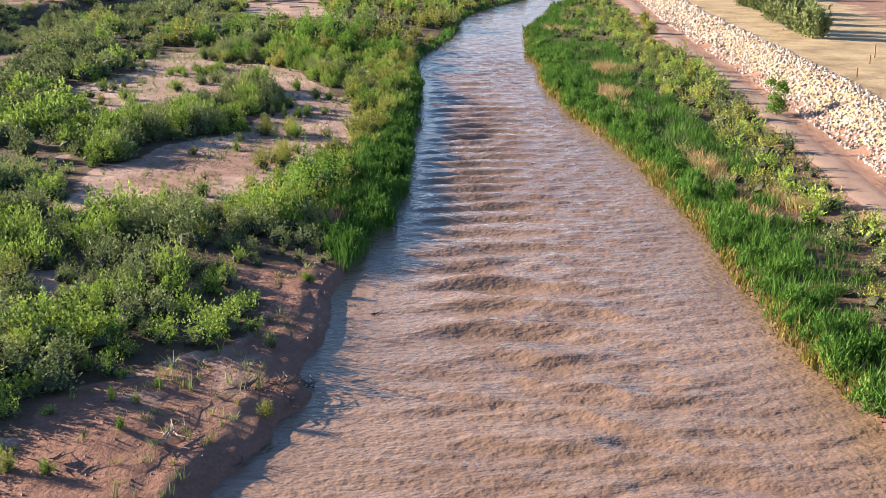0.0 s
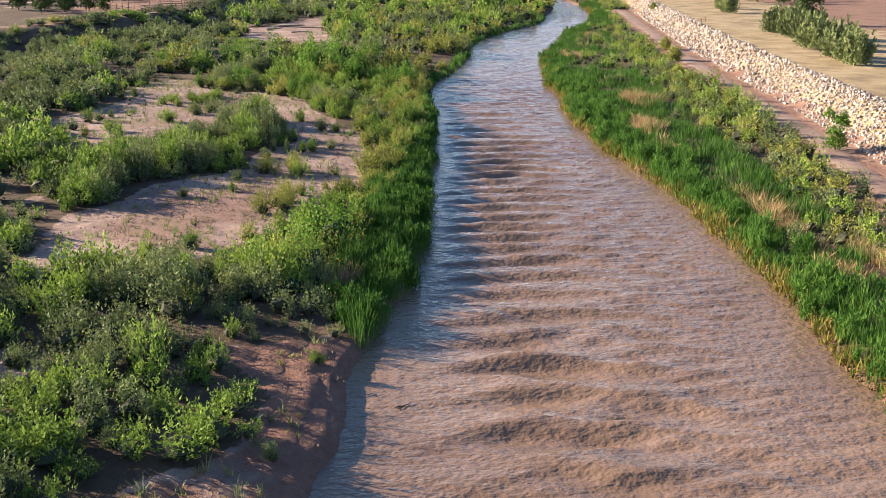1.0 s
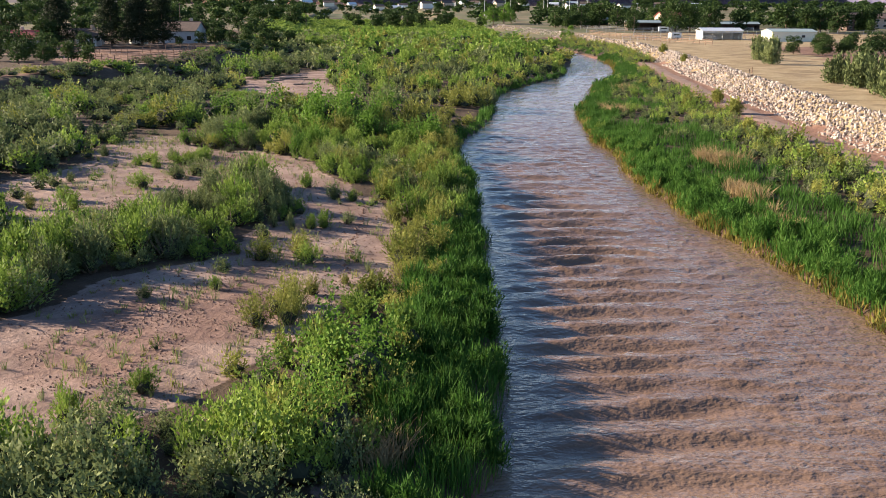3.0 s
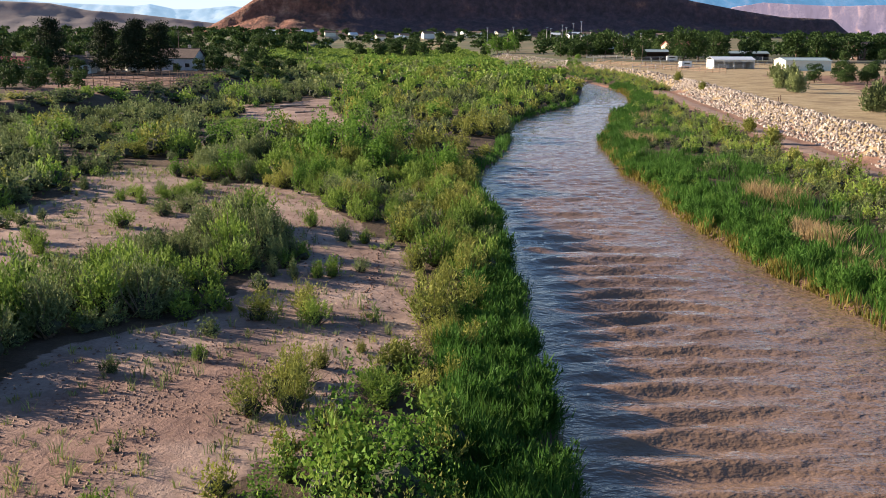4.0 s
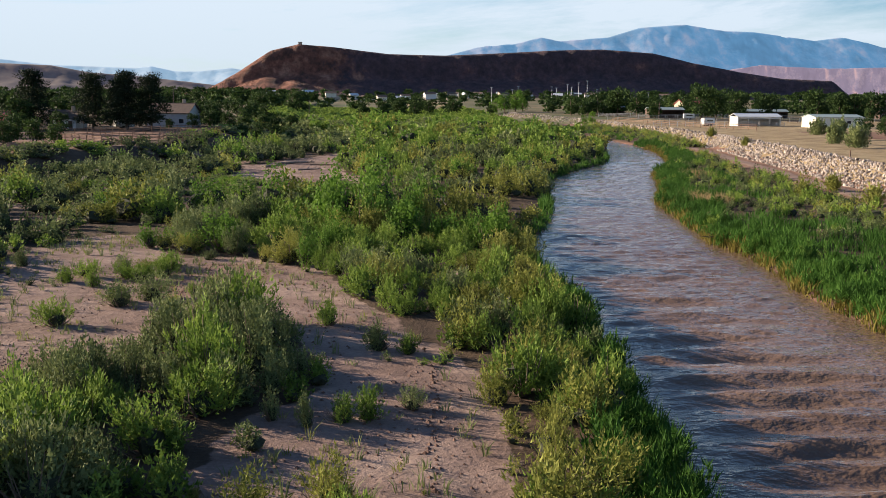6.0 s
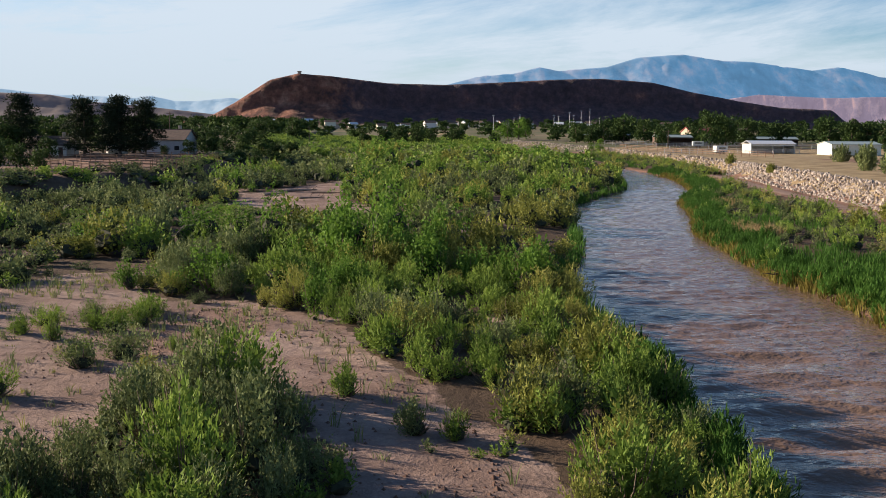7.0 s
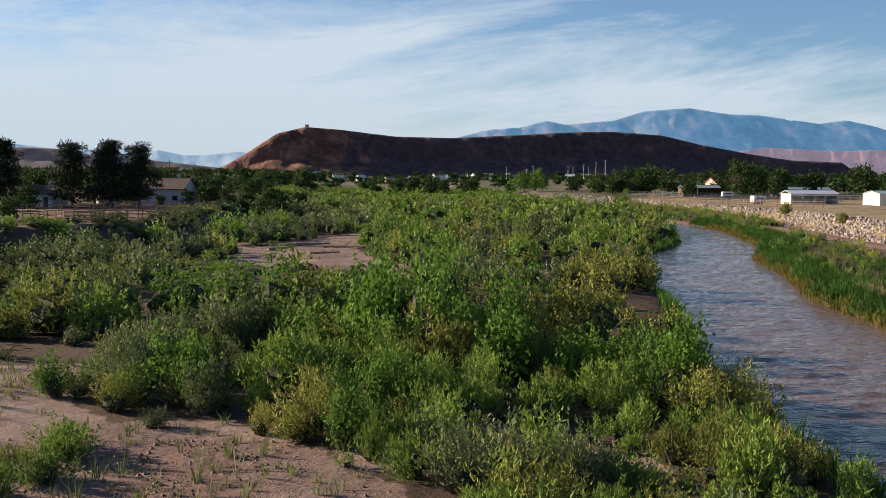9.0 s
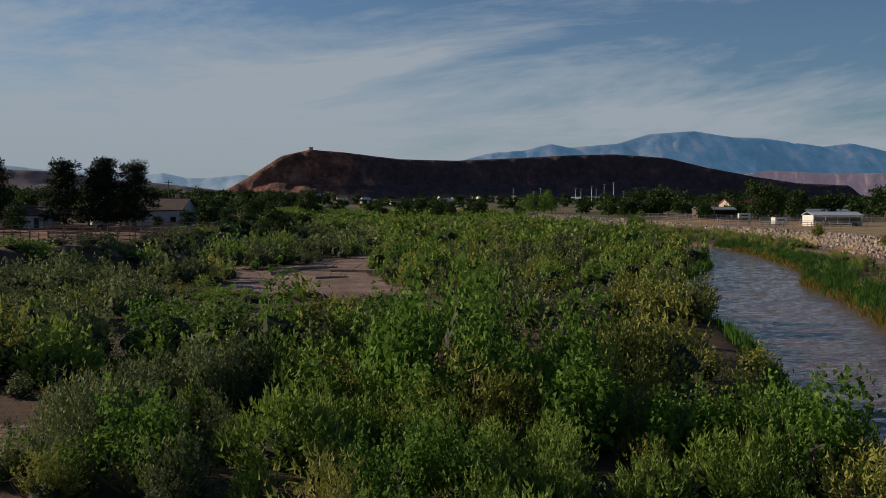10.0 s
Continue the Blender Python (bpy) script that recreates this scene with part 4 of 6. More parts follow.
            if s == "cottonwood":
                wid *= 0.75
            out.append((x, y, h, wid, s, size == "big" and 78 < y < 152 and -25 < x < 4))
    return out


MODELS = near_models()
PLANTS = plant_list()


def place_plants():
    rng = np.random.default_rng(12)
    first = {}
    stuff = {}
    count = {}
    masters = {}
    levels = height(np.array([p[0] for p in PLANTS]), np.array([p[1] for p in PLANTS])) - 0.03
    for (x, y, h, w, s, near), z in zip(PLANTS, levels):
        z = float(z)
        turn = rng.uniform(0, 360)
        if near and count.get(s, 0) < 170:
            count[s] = count.get(s, 0) + 1
            i = int(rng.integers(0, 5))
            name = THING_NAMES[s]
            m = pose(x, y, z, rng.normal(0, 4), rng.normal(0, 4), turn) @ Matrix.Diagonal((w * 0.95, w * 0.95, h, 1))
            root = new(name)
            root.matrix_world = m
            root.empty_display_size = 0.2
            part("branching_stem", MODELS[s][i][1], None, root)
            part("foliage", MODELS[s][i][0], None, root)
            tagged(root, SPECIES[s][6], SPECIES[s][7], s + " bushes on the flood plain")
        else:
            band = 5 if y < 72 else 6 if 152 <= y < 205 else (0 if y < 152 and x > -32 else (1 if y < 290 else 2)) + (0 if h > 1.15 or y > 290 else 3)
            stuff.setdefault((s, band), []).append((x, y, z, h, w, turn))
    # the rest of the growth, joined by kind and distance
    settings = ((44, 11, 0.64, 0.90), (38, 7, 0.72, 1.5), (20, 7, 1.0, 2.2), (20, 9, 0.8, 1.0), (15, 6, 0.8, 1.4), (52, 10, 0.48, 0.66), (54, 9, 0.52, 1.15))
    for (s, band), spots in stuff.items():
        mat, ln, wd, lean, sp, fz, label, cat = SPECIES[s]
        cnt, per, lk, wk = settings[band]
        small = 0.66 if s == "cottonwood" else 1.0
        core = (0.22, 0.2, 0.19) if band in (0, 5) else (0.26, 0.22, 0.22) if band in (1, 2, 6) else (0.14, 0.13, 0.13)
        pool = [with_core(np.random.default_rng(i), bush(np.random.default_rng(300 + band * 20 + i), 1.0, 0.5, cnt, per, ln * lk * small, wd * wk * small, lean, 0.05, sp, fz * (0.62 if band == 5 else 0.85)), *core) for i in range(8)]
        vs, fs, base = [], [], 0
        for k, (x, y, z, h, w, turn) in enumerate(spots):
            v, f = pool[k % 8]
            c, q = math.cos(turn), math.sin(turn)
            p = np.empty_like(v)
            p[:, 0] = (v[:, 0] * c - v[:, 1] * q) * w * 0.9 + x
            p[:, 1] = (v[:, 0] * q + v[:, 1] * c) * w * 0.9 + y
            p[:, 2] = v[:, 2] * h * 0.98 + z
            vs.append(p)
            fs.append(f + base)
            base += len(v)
        me = mesh_of(s + "_thicket", np.concatenate(vs), np.concatenate(fs), [mat, SHADE_CORE])
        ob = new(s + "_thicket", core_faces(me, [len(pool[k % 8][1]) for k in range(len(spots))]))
        tagged(ob, {"willow": "dense bright green willow thicket on the flood plain", "sage": "dense grey-green arrowweed thicket on the flood plain",
                    "tamarisk": "yellow-green tamarisk thicket along the river", "cottonwood": "cottonwood seedlings among the willows"}[s], "thicket", kind="stuff")


place_plants()


def outer_growth():
    """Brush of the flood plain away from the flight line."""
    rng = np.random.default_rng(13)
    gx, gy = scatter(-120, -4, -70, 430, 6.0, 14)
    ok = ~in_reach(gx, gy, 9) & (gx < x_left(gy) - 6) & (gx > along(TERRACE, gy) + 2) & (rng.uniform(0, 1, len(gx)) < 0.85)
    pool = [bush(np.random.default_rng(800 + i), 1.0, 0.5, 12, 6, 0.30, 0.075, 0.5, 0.03, 0.4, 0.12) for i in range(5)]
    vs, fs, base = [], [], 0
    for k, (x, y) in enumerate(zip(gx[ok], gy[ok])):
        v, f = pool[k % 5]
        h = rng.uniform(1.2, 2.4)
        w = h * rng.uniform(2.0, 3.0)
        vs.append(v * np.array([w, w, h]) + np.array([x, y, ground_z(x, y)]))
        fs.append(f + base)
        base += len(v)
    tagged(new("sage_thicket", mesh_of("sage_thicket", np.concatenate(vs), np.concatenate(fs), SAGE)), "grey-green brush across the wide flood plain", "thicket", kind="stuff")


outer_growth()


def reeds(name, label, spots, material, h0, h1, width, seed, lean=0.42, blades=9, tuft=0.21):
    """Tussocks of tall upright blades, each bent once."""
    rng = np.random.default_rng(seed)
    cx, cy = spots
    m = len(cx)
    x = (cx[:, None] + rng.normal(0, tuft, (m, blades))).ravel()
    y = (cy[:, None] + rng.normal(0, tuft, (m, blades))).ravel()
    n = len(x)
    z = height(x, y) - 0.05
    each = rng.uniform(h0, h1, m) * (0.15 + 1.5 * fractal(cx / 2.4, cy / 2.4, seed + 3, 3)) * rng.uniform(0.75, 1.2, m)
    h = np.repeat(each, blades) * rng.uniform(0.6, 1.1, n)
    a = rng.uniform(0, 2 * np.pi, n)
    side = np.stack([np.cos(a), np.sin(a), np.zeros(n)], axis=1) * (width * rng.uniform(0.7, 1.3, n))[:, None]
    b = np.arctan2(y - np.repeat(cy, blades), x - np.repeat(cx, blades)) + rng.normal(0, 0.5, n)
    out = np.stack([np.cos(b), np.sin(b), np.zeros(n)], axis=1) * (h * rng.uniform(0.04, lean, n))[:, None]
    foot = np.stack([x, y, z], axis=1)
    mid = foot + out * 0.35 + np.array([0, 0, 1]) * (h * 0.55)[:, None]
    tip = foot + out * 1.25 + np.array([0, 0, 1]) * h[:, None]
    v = np.stack([foot - side * 0.7, foot + side * 0.7, mid - side, mid + side, tip], axis=1).reshape(-1, 3)
    k = np.arange(n)[:, None] * 5
    f = np.concatenate([k + np.array([0, 1, 2]), k + np.array([1, 3, 2]), k + np.array([2, 3, 4])])
    ob = new(name, mesh_of(name, v, f, material))
    return tagged(ob, label, "reeds", kind="stuff")


def reed_spots(side, density, y0, y1, seed, w0=0.0, w1=1.0, gap=0.0):
    rng = np.random.default_rng(seed)
    n = int(density * (y1 - y0) * 5)
    y = rng.uniform(y0, y1, n)
    u = rng.uniform(w0, w1, n)
    if side < 0:
        w = reed_width_left(y)
        x = x_left(y) - 0.05 - u * w
        keep = rng.uniform(0, 5, n) < w
    else:
        w = reed_width_right(y)
        x = x_right(y) + 0.05 + u * w
        keep = rng.uniform(0, 5, n) < w * (w1 - w0)
    keep &= fractal(x / 1.7, y / 1.7, seed + 1, 2) > gap
    return x[keep], y[keep]


reeds("reed_bed", "tall bright green reeds along the water's edge", reed_spots(-1, 9, 57, 125, 21), REED, 0.85, 1.35, 0.017, 21, 0.34)
reeds("reed_bed", "dark green reeds along the water's edge", reed_spots(-1, 3.5, 125, 275, 22), REED, 0.8, 1.3, 0.034, 22)
reeds("reed_bed", "tall bright green reeds on the far bank", reed_spots(1, 6, 30, 150, 23, gap=0.30), REED, 0.65, 1.05, 0.020, 23, 0.36)
reeds("reed_bed", "tall bright green reeds on the far bank", reed_spots(1, 2.5, -60, 30, 25, gap=0.2), REED, 0.75, 1.25, 0.05, 25)
reeds("reed_bed", "tall bright green reeds on the far bank", reed_spots(1, 3, 150, 330, 24, gap=0.25), REED, 0.7, 1.1, 0.036, 24)


def reed_mounds(label, spots, h0, h1, count, per, seed):
    """Leafy lumps of reed that fill the beds between the single blades."""
    rng = np.random.default_rng(seed)
    pool = [bush(rng, 1.0, 0.5, count, per, 0.20, 0.019, 0.35, 0.05, 0.28, 0.07) for i in range(6)]
    vs, fs, base = [], [], 0
    for k, (x, y) in enumerate(zip(*spots)):
        v, f = pool[k % 6]
        h = rng.uniform(h0, h1)
        w, a = h * rng.uniform(1.0, 1.5), rng.uniform(0, 6.28)
        c, q = math.cos(a), math.sin(a)
        vs.append(np.stack([(v[:, 0] * c - v[:, 1] * q) * w + x, (v[:, 0] * q + v[:, 1] * c) * w + y, v[:, 2] * h + ground_z(x, y) - 0.05], axis=1))
        fs.append(f + base)
        base += len(v)
    tagged(new("reed_bed", mesh_of("reed_bed", np.concatenate(vs), np.concatenate(fs), REED)), label, "reeds", kind="stuff")


def patch_spots(cx, cy, rx, ry, n, seed):
    rng = np.random.default_rng(seed)
    a, r = rng.uniform(0, 2 * np.pi, n), np.sqrt(rng.uniform(0, 1, n))
    k = 0.7 + 0.5 * fractal(np.cos(a) * 1.5 + 5, np.sin(a) * 1.5 + 5, seed, 2)
    return cx + np.cos(a) * r * rx * k, cy + np.sin(a) * r * ry * k


reed_mounds("rounded lumps of bright green reed along the water's edge", reed_spots(-1, 0.9, 57, 125, 26), 0.9, 1.7, 46, 9, 27)
reed_mounds("rounded lumps of bright green reed on the far bank", reed_spots(1, 0.8, 20, 150, 28), 0.6, 1.9, 34, 9, 29)
reed_mounds("rounded lumps of bright green reed on the far bank", reed_spots(1, 0.5, 150, 330, 30), 0.7, 1.9, 24, 6, 31)


for i, (cx, cy, rx, ry, n) in enumerate([(26.0, 127, 1.9, 5.0, 900), (21.9, 111, 1.1, 4.5, 600), (20.9, 101, 1.0, 2.5, 350), (21.3, 78, 0.8, 7, 500), (20.6, 66, 0.7, 4, 300),
                                         (23.6, 67, 1.0, 2.5, 400), (27.5, 176, 1.6, 7, 500), (38, 212, 2, 6, 400), (-7.2, 66.4, 1.0, 1.6, 300)]):
    reeds("dry_grass_clump", "clump of dry straw-coloured grass among green reeds", patch_spots(cx, cy, rx, ry, n // 4, 500 + i), STRAW, 0.8, 1.25, 0.019, 500 + i, 0.7, 12, 0.26)


def orange_skirt():
    """Short yellowed growth at the foot of the far reeds."""
    rng = np.random.default_rng(31)
    y = rng.uniform(40, 310, 2600)
    x = x_right(y) + rng.uniform(-0.35, 0.5, len(y))
    reeds("yellowed_reed_edge", "yellowed short reeds at the waterline", (x, y), YELLOWED, 0.45, 0.95, 0.045, 31, 0.6, 6)


orange_skirt()


def bank_growth():
    """Inner reeds and bushes between the far reeds and the track."""
    rng = np.random.default_rng(41)
    gx, gy = scatter(12, 80, -45, 440, 1.55, 42)
    dr, toe = gx - x_right(gy), along(LEVEE_TOE, gy)
    room = toe - 4.9 - x_right(gy)
    u = dr / np.maximum(room, 0.5)
    ok = (in_reach(gx, gy, 12) | (rng.uniform(0, 1, len(gx)) < 0.35)) & ((dr > reed_width_right(gy) * 0.9) | ((dr > 0.8) & (rng.uniform(0, 1, len(gx)) < np.where(gy > 130, 0.38, 0.2)))) & (gx < toe - np.where(gy > 285, 0.3, np.where(gy > 140, 6.4, 5.0)))
    ok &= rng.uniform(0, 1, len(gx)) < np.where(gy > 300, 0.55, np.where(gy > 150, 0.6, 0.86))
    spots = {}
    inner_x, inner_y = [], []
    for x, y, k in zip(gx[ok], gy[ok], u[ok]):
        if k < 0.62 and fractal(np.array([x / 4.0]), np.array([y / 8.0]), 43, 2)[0] > (0.36 if y < 150 else 0.50):
            inner_x += list(x + rng.normal(0, 0.55, 8))
            inner_y += list(y + rng.normal(0, 0.55, 8))
            continue
        a = rng.uniform(0, 1)
        s = "tamarisk" if a < 0.15 and k > 0.5 else ("sage" if a < 0.72 else "willow")
        h = {"tamarisk": 1.8, "sage": 1.4, "willow": 1.6}[s] * rng.uniform(0.6, 1.35) * (1.25 if k > 0.75 else 1.0)
        spots.setdefault(s, []).append((x, y, ground_z(x, y) - 0.03, h, h * rng.uniform(0.95, 1.4), rng.uniform(0, 6.28)))
    reeds("reed_bed", "inner bed of bright green reeds behind the bank", (np.array(inner_x), np.array(inner_y)), REED, 0.8, 1.25, 0.026, 44, 0.45)
    for s, rows in spots.items():
        mat, ln, wd, lean, sp, fz, label, cat = SPECIES[s]
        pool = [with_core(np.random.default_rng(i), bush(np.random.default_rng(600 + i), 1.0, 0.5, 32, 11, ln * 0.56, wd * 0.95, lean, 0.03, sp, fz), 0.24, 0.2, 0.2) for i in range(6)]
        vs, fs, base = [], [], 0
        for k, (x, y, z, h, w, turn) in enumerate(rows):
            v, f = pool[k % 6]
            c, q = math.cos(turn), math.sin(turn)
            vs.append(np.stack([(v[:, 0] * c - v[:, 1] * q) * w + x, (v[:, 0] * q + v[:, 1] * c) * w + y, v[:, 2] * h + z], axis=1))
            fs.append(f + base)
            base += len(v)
        me = mesh_of(s + "_thicket", np.concatenate(vs), np.concatenate(fs), [mat, SHADE_CORE])
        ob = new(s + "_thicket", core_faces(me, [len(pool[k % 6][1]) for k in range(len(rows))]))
        tagged(ob, {"tamarisk": "yellow-green tamarisk thicket beside the dirt track", "sage": "grey-green brush beside the dirt track",
                    "willow": "green willow brush beside the dirt track"}[s], "thicket", kind="stuff")


bank_growth()


def sand_tufts():
    """Sparse weeds and dark debris on the sand."""
    rng = np.random.default_rng(51)
    gx, gy = scatter(-45, 4, 30, 160, 0.8, 52)
    bare = bare_at(gx, gy)
    dens = fractal(gx / 4, gy / 4, 53, 3)
    ok = bare & in_reach(gx, gy, 3) & (rng.uniform(0, 1, len(gx)) < np.where(dens > 0.52, 0.65, 0.10)) & (gx < x_left(gy) - 1.0)
    tx, ty = gx[ok], gy[ok]
    k = 2
    X = (tx[:, None] + rng.normal(0, 0.11, (len(tx), k))).ravel()
    Y = (ty[:, None] + rng.normal(0, 0.11, (len(tx), k))).ravel()
    half = rng.uniform(0, 1, len(X)) < 0.6
    reeds("sand_weeds", "sparse green weeds on the pink sand", (X[half], Y[half]), SAGE, 0.25, 0.85, 0.016, 54, 0.6, 7, 0.06)
    reeds("sand_weeds", "sparse yellowing grass on the pink sand", (X[~half], Y[~half]), TAMARISK, 0.15, 0.5, 0.014, 55, 0.7, 7, 0.06)


sand_tufts()

# ---------------------------------------------------------------- trees


def crown_leaves(rng, lobes, per, length, width):
    """Leaves over the shells of several uneven lobes; a lobe is centre and radii."""
    pts, aims = [], []
    for c, r in lobes:
        d = unit(rng.normal(0, 1, (per, 3)))
        d[:, 2] = np.where(d[:, 2] < -0.35, -d[:, 2] * 0.5, d[:, 2])
        k = rng.uniform(0.62, 1.05, per) * (0.85 + 0.3 * fractal(d[:, 0] * 2 + c[0], d[:, 1] * 2 + d[:, 2] * 3, 5, 2))
        pts.append(np.array(c) + d * np.array(r) * k[:, None])
        aims.append(unit(d + np.array([0, 0, 0.4])))
    return leaves_at(rng, np.concatenate(pts), np.concatenate(aims), length, width, 0.8, np.concatenate(aims))


def trunk_mesh(rng, h, r0, limbs, spread_):
    bm = bmesh.new()
    lean = (rng.normal(0, 0.04) * h, rng.normal(0, 0.04) * h)
    limb(bm, (0, 0, -0.2), (lean[0] * 0.5, lean[1] * 0.5, h * 0.5), r0, r0 * 0.7)
    limb(bm, (lean[0] * 0.5, lean[1] * 0.5, h * 0.48), (lean[0], lean[1], h * 0.92), r0 * 0.7, r0 * 0.2)
    for i in range(limbs):
        a, z = rng.uniform(0, 6.28), h * rng.uniform(0.3, 0.7)
        limb(bm, (lean[0] * 0.6, lean[1] * 0.6, z), (math.cos(a) * spread_, math.sin(a) * spread_, z + h * rng.uniform(0.12, 0.28)), r0 * 0.4, r0 * 0.12, 5)
    me = bpy.data.meshes.new("trunk")
    bm.to_mesh(me)
    bm.free()
    me.materials.append(BARK)
    return me


def broadleaf_model(seed, h, w, material, lobes=9, per=90, leaf=0.30):
    rng = np.random.default_rng(seed)
    ls = [((0, 0, h * 0.60), (w * 0.36, w * 0.36, h * 0.36)), ((0, 0, h * 0.30), (w * 0.40, w * 0.40, h * 0.26)), ((0, 0, h * 0.13), (w * 0.40, w * 0.40, h * 0.17))]
    for i in range(lobes):
        a, r = rng.uniform(0, 6.28), w * rng.uniform(0.15, 0.33)
        s = rng.uniform(0.18, 0.28)
        ls.append(((math.cos(a) * r, math.sin(a) * r, h * rng.uniform(0.14, 0.84)), (w * s, w * s, h * s * 0.8)))
    v, f = crown_leaves(rng, ls, per, leaf, leaf * 0.5)
    return mesh_of("crown", v, f, material), trunk_mesh(rng, h * 0.8, 0.03 * h, 5, w * 0.28)


def pine_model(seed, h, w):
    rng = np.random.default_rng(seed)
    ls = []
    for i in range(84):
        k = 0.10 + 0.84 * (i + rng.uniform(-2.5, 3.5)) / 84
        full = w * 0.5 * min(1.0, 0.70 + 1.7 * k) * max(0.06, 1.03 - k) ** 0.56
        reach = full * rng.uniform(0.15, 1.0)
        a = i * 2.4 + rng.uniform(-0.9, 0.9)
        s = w * rng.uniform(0.09, 0.18)
        ls.append(((math.cos(a) * reach, math.sin(a) * reach, h * k), (s * 1.2, s * 1.2, s * 0.85)))
    v, f = crown_leaves(rng, ls, 104, 0.46, 0.12)
    bm = bmesh.new()
    limb(bm, (0, 0, -0.3), (0.1, 0.05, h * 0.5), 0.30, 0.22, 8)
    limb(bm, (0.1, 0.05, h * 0.48), (0.15, 0.1, h * 0.95), 0.22, 0.05, 8)
    for c, r in ls[:16]:
        limb(bm, (0.1, 0.05, c[2] - 0.5), c, 0.09, 0.03, 5)
    me = bpy.data.meshes.new("trunk")
    bm.to_mesh(me)
    bm.free()
    me.materials.append(BARK)
    return mesh_of("crown", v, f, PINE), me


def plant_tree(name, model, x, y, scale, turn, label, category, group="", flat=1.0):
    root = new(name)
    root.matrix_world = pose(x, y, ground_z(x, y) - 0.05, 0, 0, turn) @ Matrix.Diagonal((scale * flat, scale * flat, scale, 1))
    part("trunk", model[1], None, root)
    part("crown", model[0], None, root)
    return tagged(root, label, category, group)


PINES = [pine_model(900 + i, 13.5, 10.0) for i in range(3)]
for i, (x, y, s, t) in enumerate([(-70.2, 313, 0.97, 10), (-62.4, 312, 1.0, 80), (-57.2, 314, 0.95, 150), (-65.5, 321, 0.9, 230), (-82.5, 310, 1.02, 300)]):
    plant_tree("pine_tree", PINES[i % 3], x, y, s, t, "tall dark green pine beside the houses", "tree", "pines by the houses")



def plume_model(seed, h, w, material, count=80, per=34):
    """A tall bushy tree of upright plumes, leafy to the ground."""
    rng = np.random.default_rng(seed)
    v, f = bush(rng, 1.0, 0.5, count, per, 0.085, 0.020, 0.5, 0.02, 0.4, 0.085)
    return mesh_of("crown", v * np.array([w, w, h]), f, material), trunk_mesh(rng, h * 0.7, 0.02 * h, 5, w * 0.2)


JUNIPERS = [plume_model(920 + i, 6.0, 5.0, SAGE) for i in range(3)]
for i, (x, y, s) in enumerate([(56.8, 147, 1.0), (54.6, 136.5, 0.92), (58.8, 157, 1.05), (60.6, 166, 1.0), (63.4, 177, 1.05), (63.6, 186, 0.95), (55.8, 141.5, 0.9), (76.5, 251, 0.8),
                               (73.6, 235, 0.85), (66, 172, 0.9), (88, 272, 0.9), (96.5, 302, 0.85), (100.5, 300, 0.7)]):
    plant_tree("juniper_tree", JUNIPERS[i % 3], x, y, s, i * 57, "olive-green bushy tree on the dry grass levee", "tree", "trees on the levee", 1.15)

ROUND = [broadleaf_model(940 + i, 7.0, 6.5, TREELEAF, 14, 120, 0.40) for i in range(4)]
for i, (x, y, s) in enumerate([(77, 201, 0.85), (95.9, 278, 0.62), (100, 271, 0.6), (105, 271, 0.62), (110, 296, 0.7), (106, 282, 0.6), (119, 298, 0.72), (126, 300, 0.7), (113, 286, 0.6), (132, 306, 0.7)]):
    plant_tree("round_tree", ROUND[i % 4], x, y, s, i * 71, "round dark green broadleaf tree by the corral", "tree", "trees by the corrals", 1.1)

plant_tree("track_tree", broadleaf_model(960, 3.7, 2.5, COTTON, 8, 120, 0.20), 34.1, 96.2, 1.0, 20, "small bright green tree beside the dirt track", "tree")
BRIGHT = [broadleaf_model(963 + i, 7.0, 5.0, COTTON, 10, 90, 0.34) for i in range(3)]
for i, (x, y, k) in enumerate([(66, 600, 1.6), (72, 604, 1.75), (61, 607, 1.4), (77, 612, 1.3), (76.5, 447, 0.85), (74.5, 451, 0.65)]):
    plant_tree("cottonwood_tree", BRIGHT[i % 3], x, y, k, i * 83, "bright green cottonwood tree beside the levee", "tree", "cottonwoods by the levee")
TRACK = plume_model(961, 2.8, 3.4, TAMARISK, 70, 26)
for i, (x, y, s) in enumerate([(37.8, 175, 0.95), (41.3, 165.5, 1.0), (44.4, 182, 0.9), (70.5, 300, 1.0), (64.5, 262, 0.8), (33.0, 118, 0.75), (35.5, 140, 0.8), (36.0, 148, 0.85), (33.5, 126, 0.7)]):
    plant_tree("track_bush", TRACK, x, y, s, i * 97, "olive-green spreading bush beside the dirt track", "bush", "bushes by the track")

# trees of the town, nearest rows one by one
TOWN = [broadleaf_model(970 + i, 9.0, 8.0, TREELEAF, 14, 66, 0.62) for i in range(5)]
rng = np.random.default_rng(61)
n_town = 0
for k in range(400):
    x, y = rng.uniform(-190, 300), rng.uniform(425, 620)
    c = -12 + (x + 12) / (y - 100) * 1842 if y > 100 else 0
    gap = 60 < x < 215 and y < 540                        # corrals
    mid = -36 < x < 78 and y < 560                        # the river and its plain
    if gap or mid or n_town >= 90:
        continue
    n_town += 1
    plant_tree("town_tree", TOWN[k % 5], x, y, rng.uniform(0.4, 1.3), rng.uniform(0, 360), "dark green leafy tree among the houses", "tree", "trees of the town")
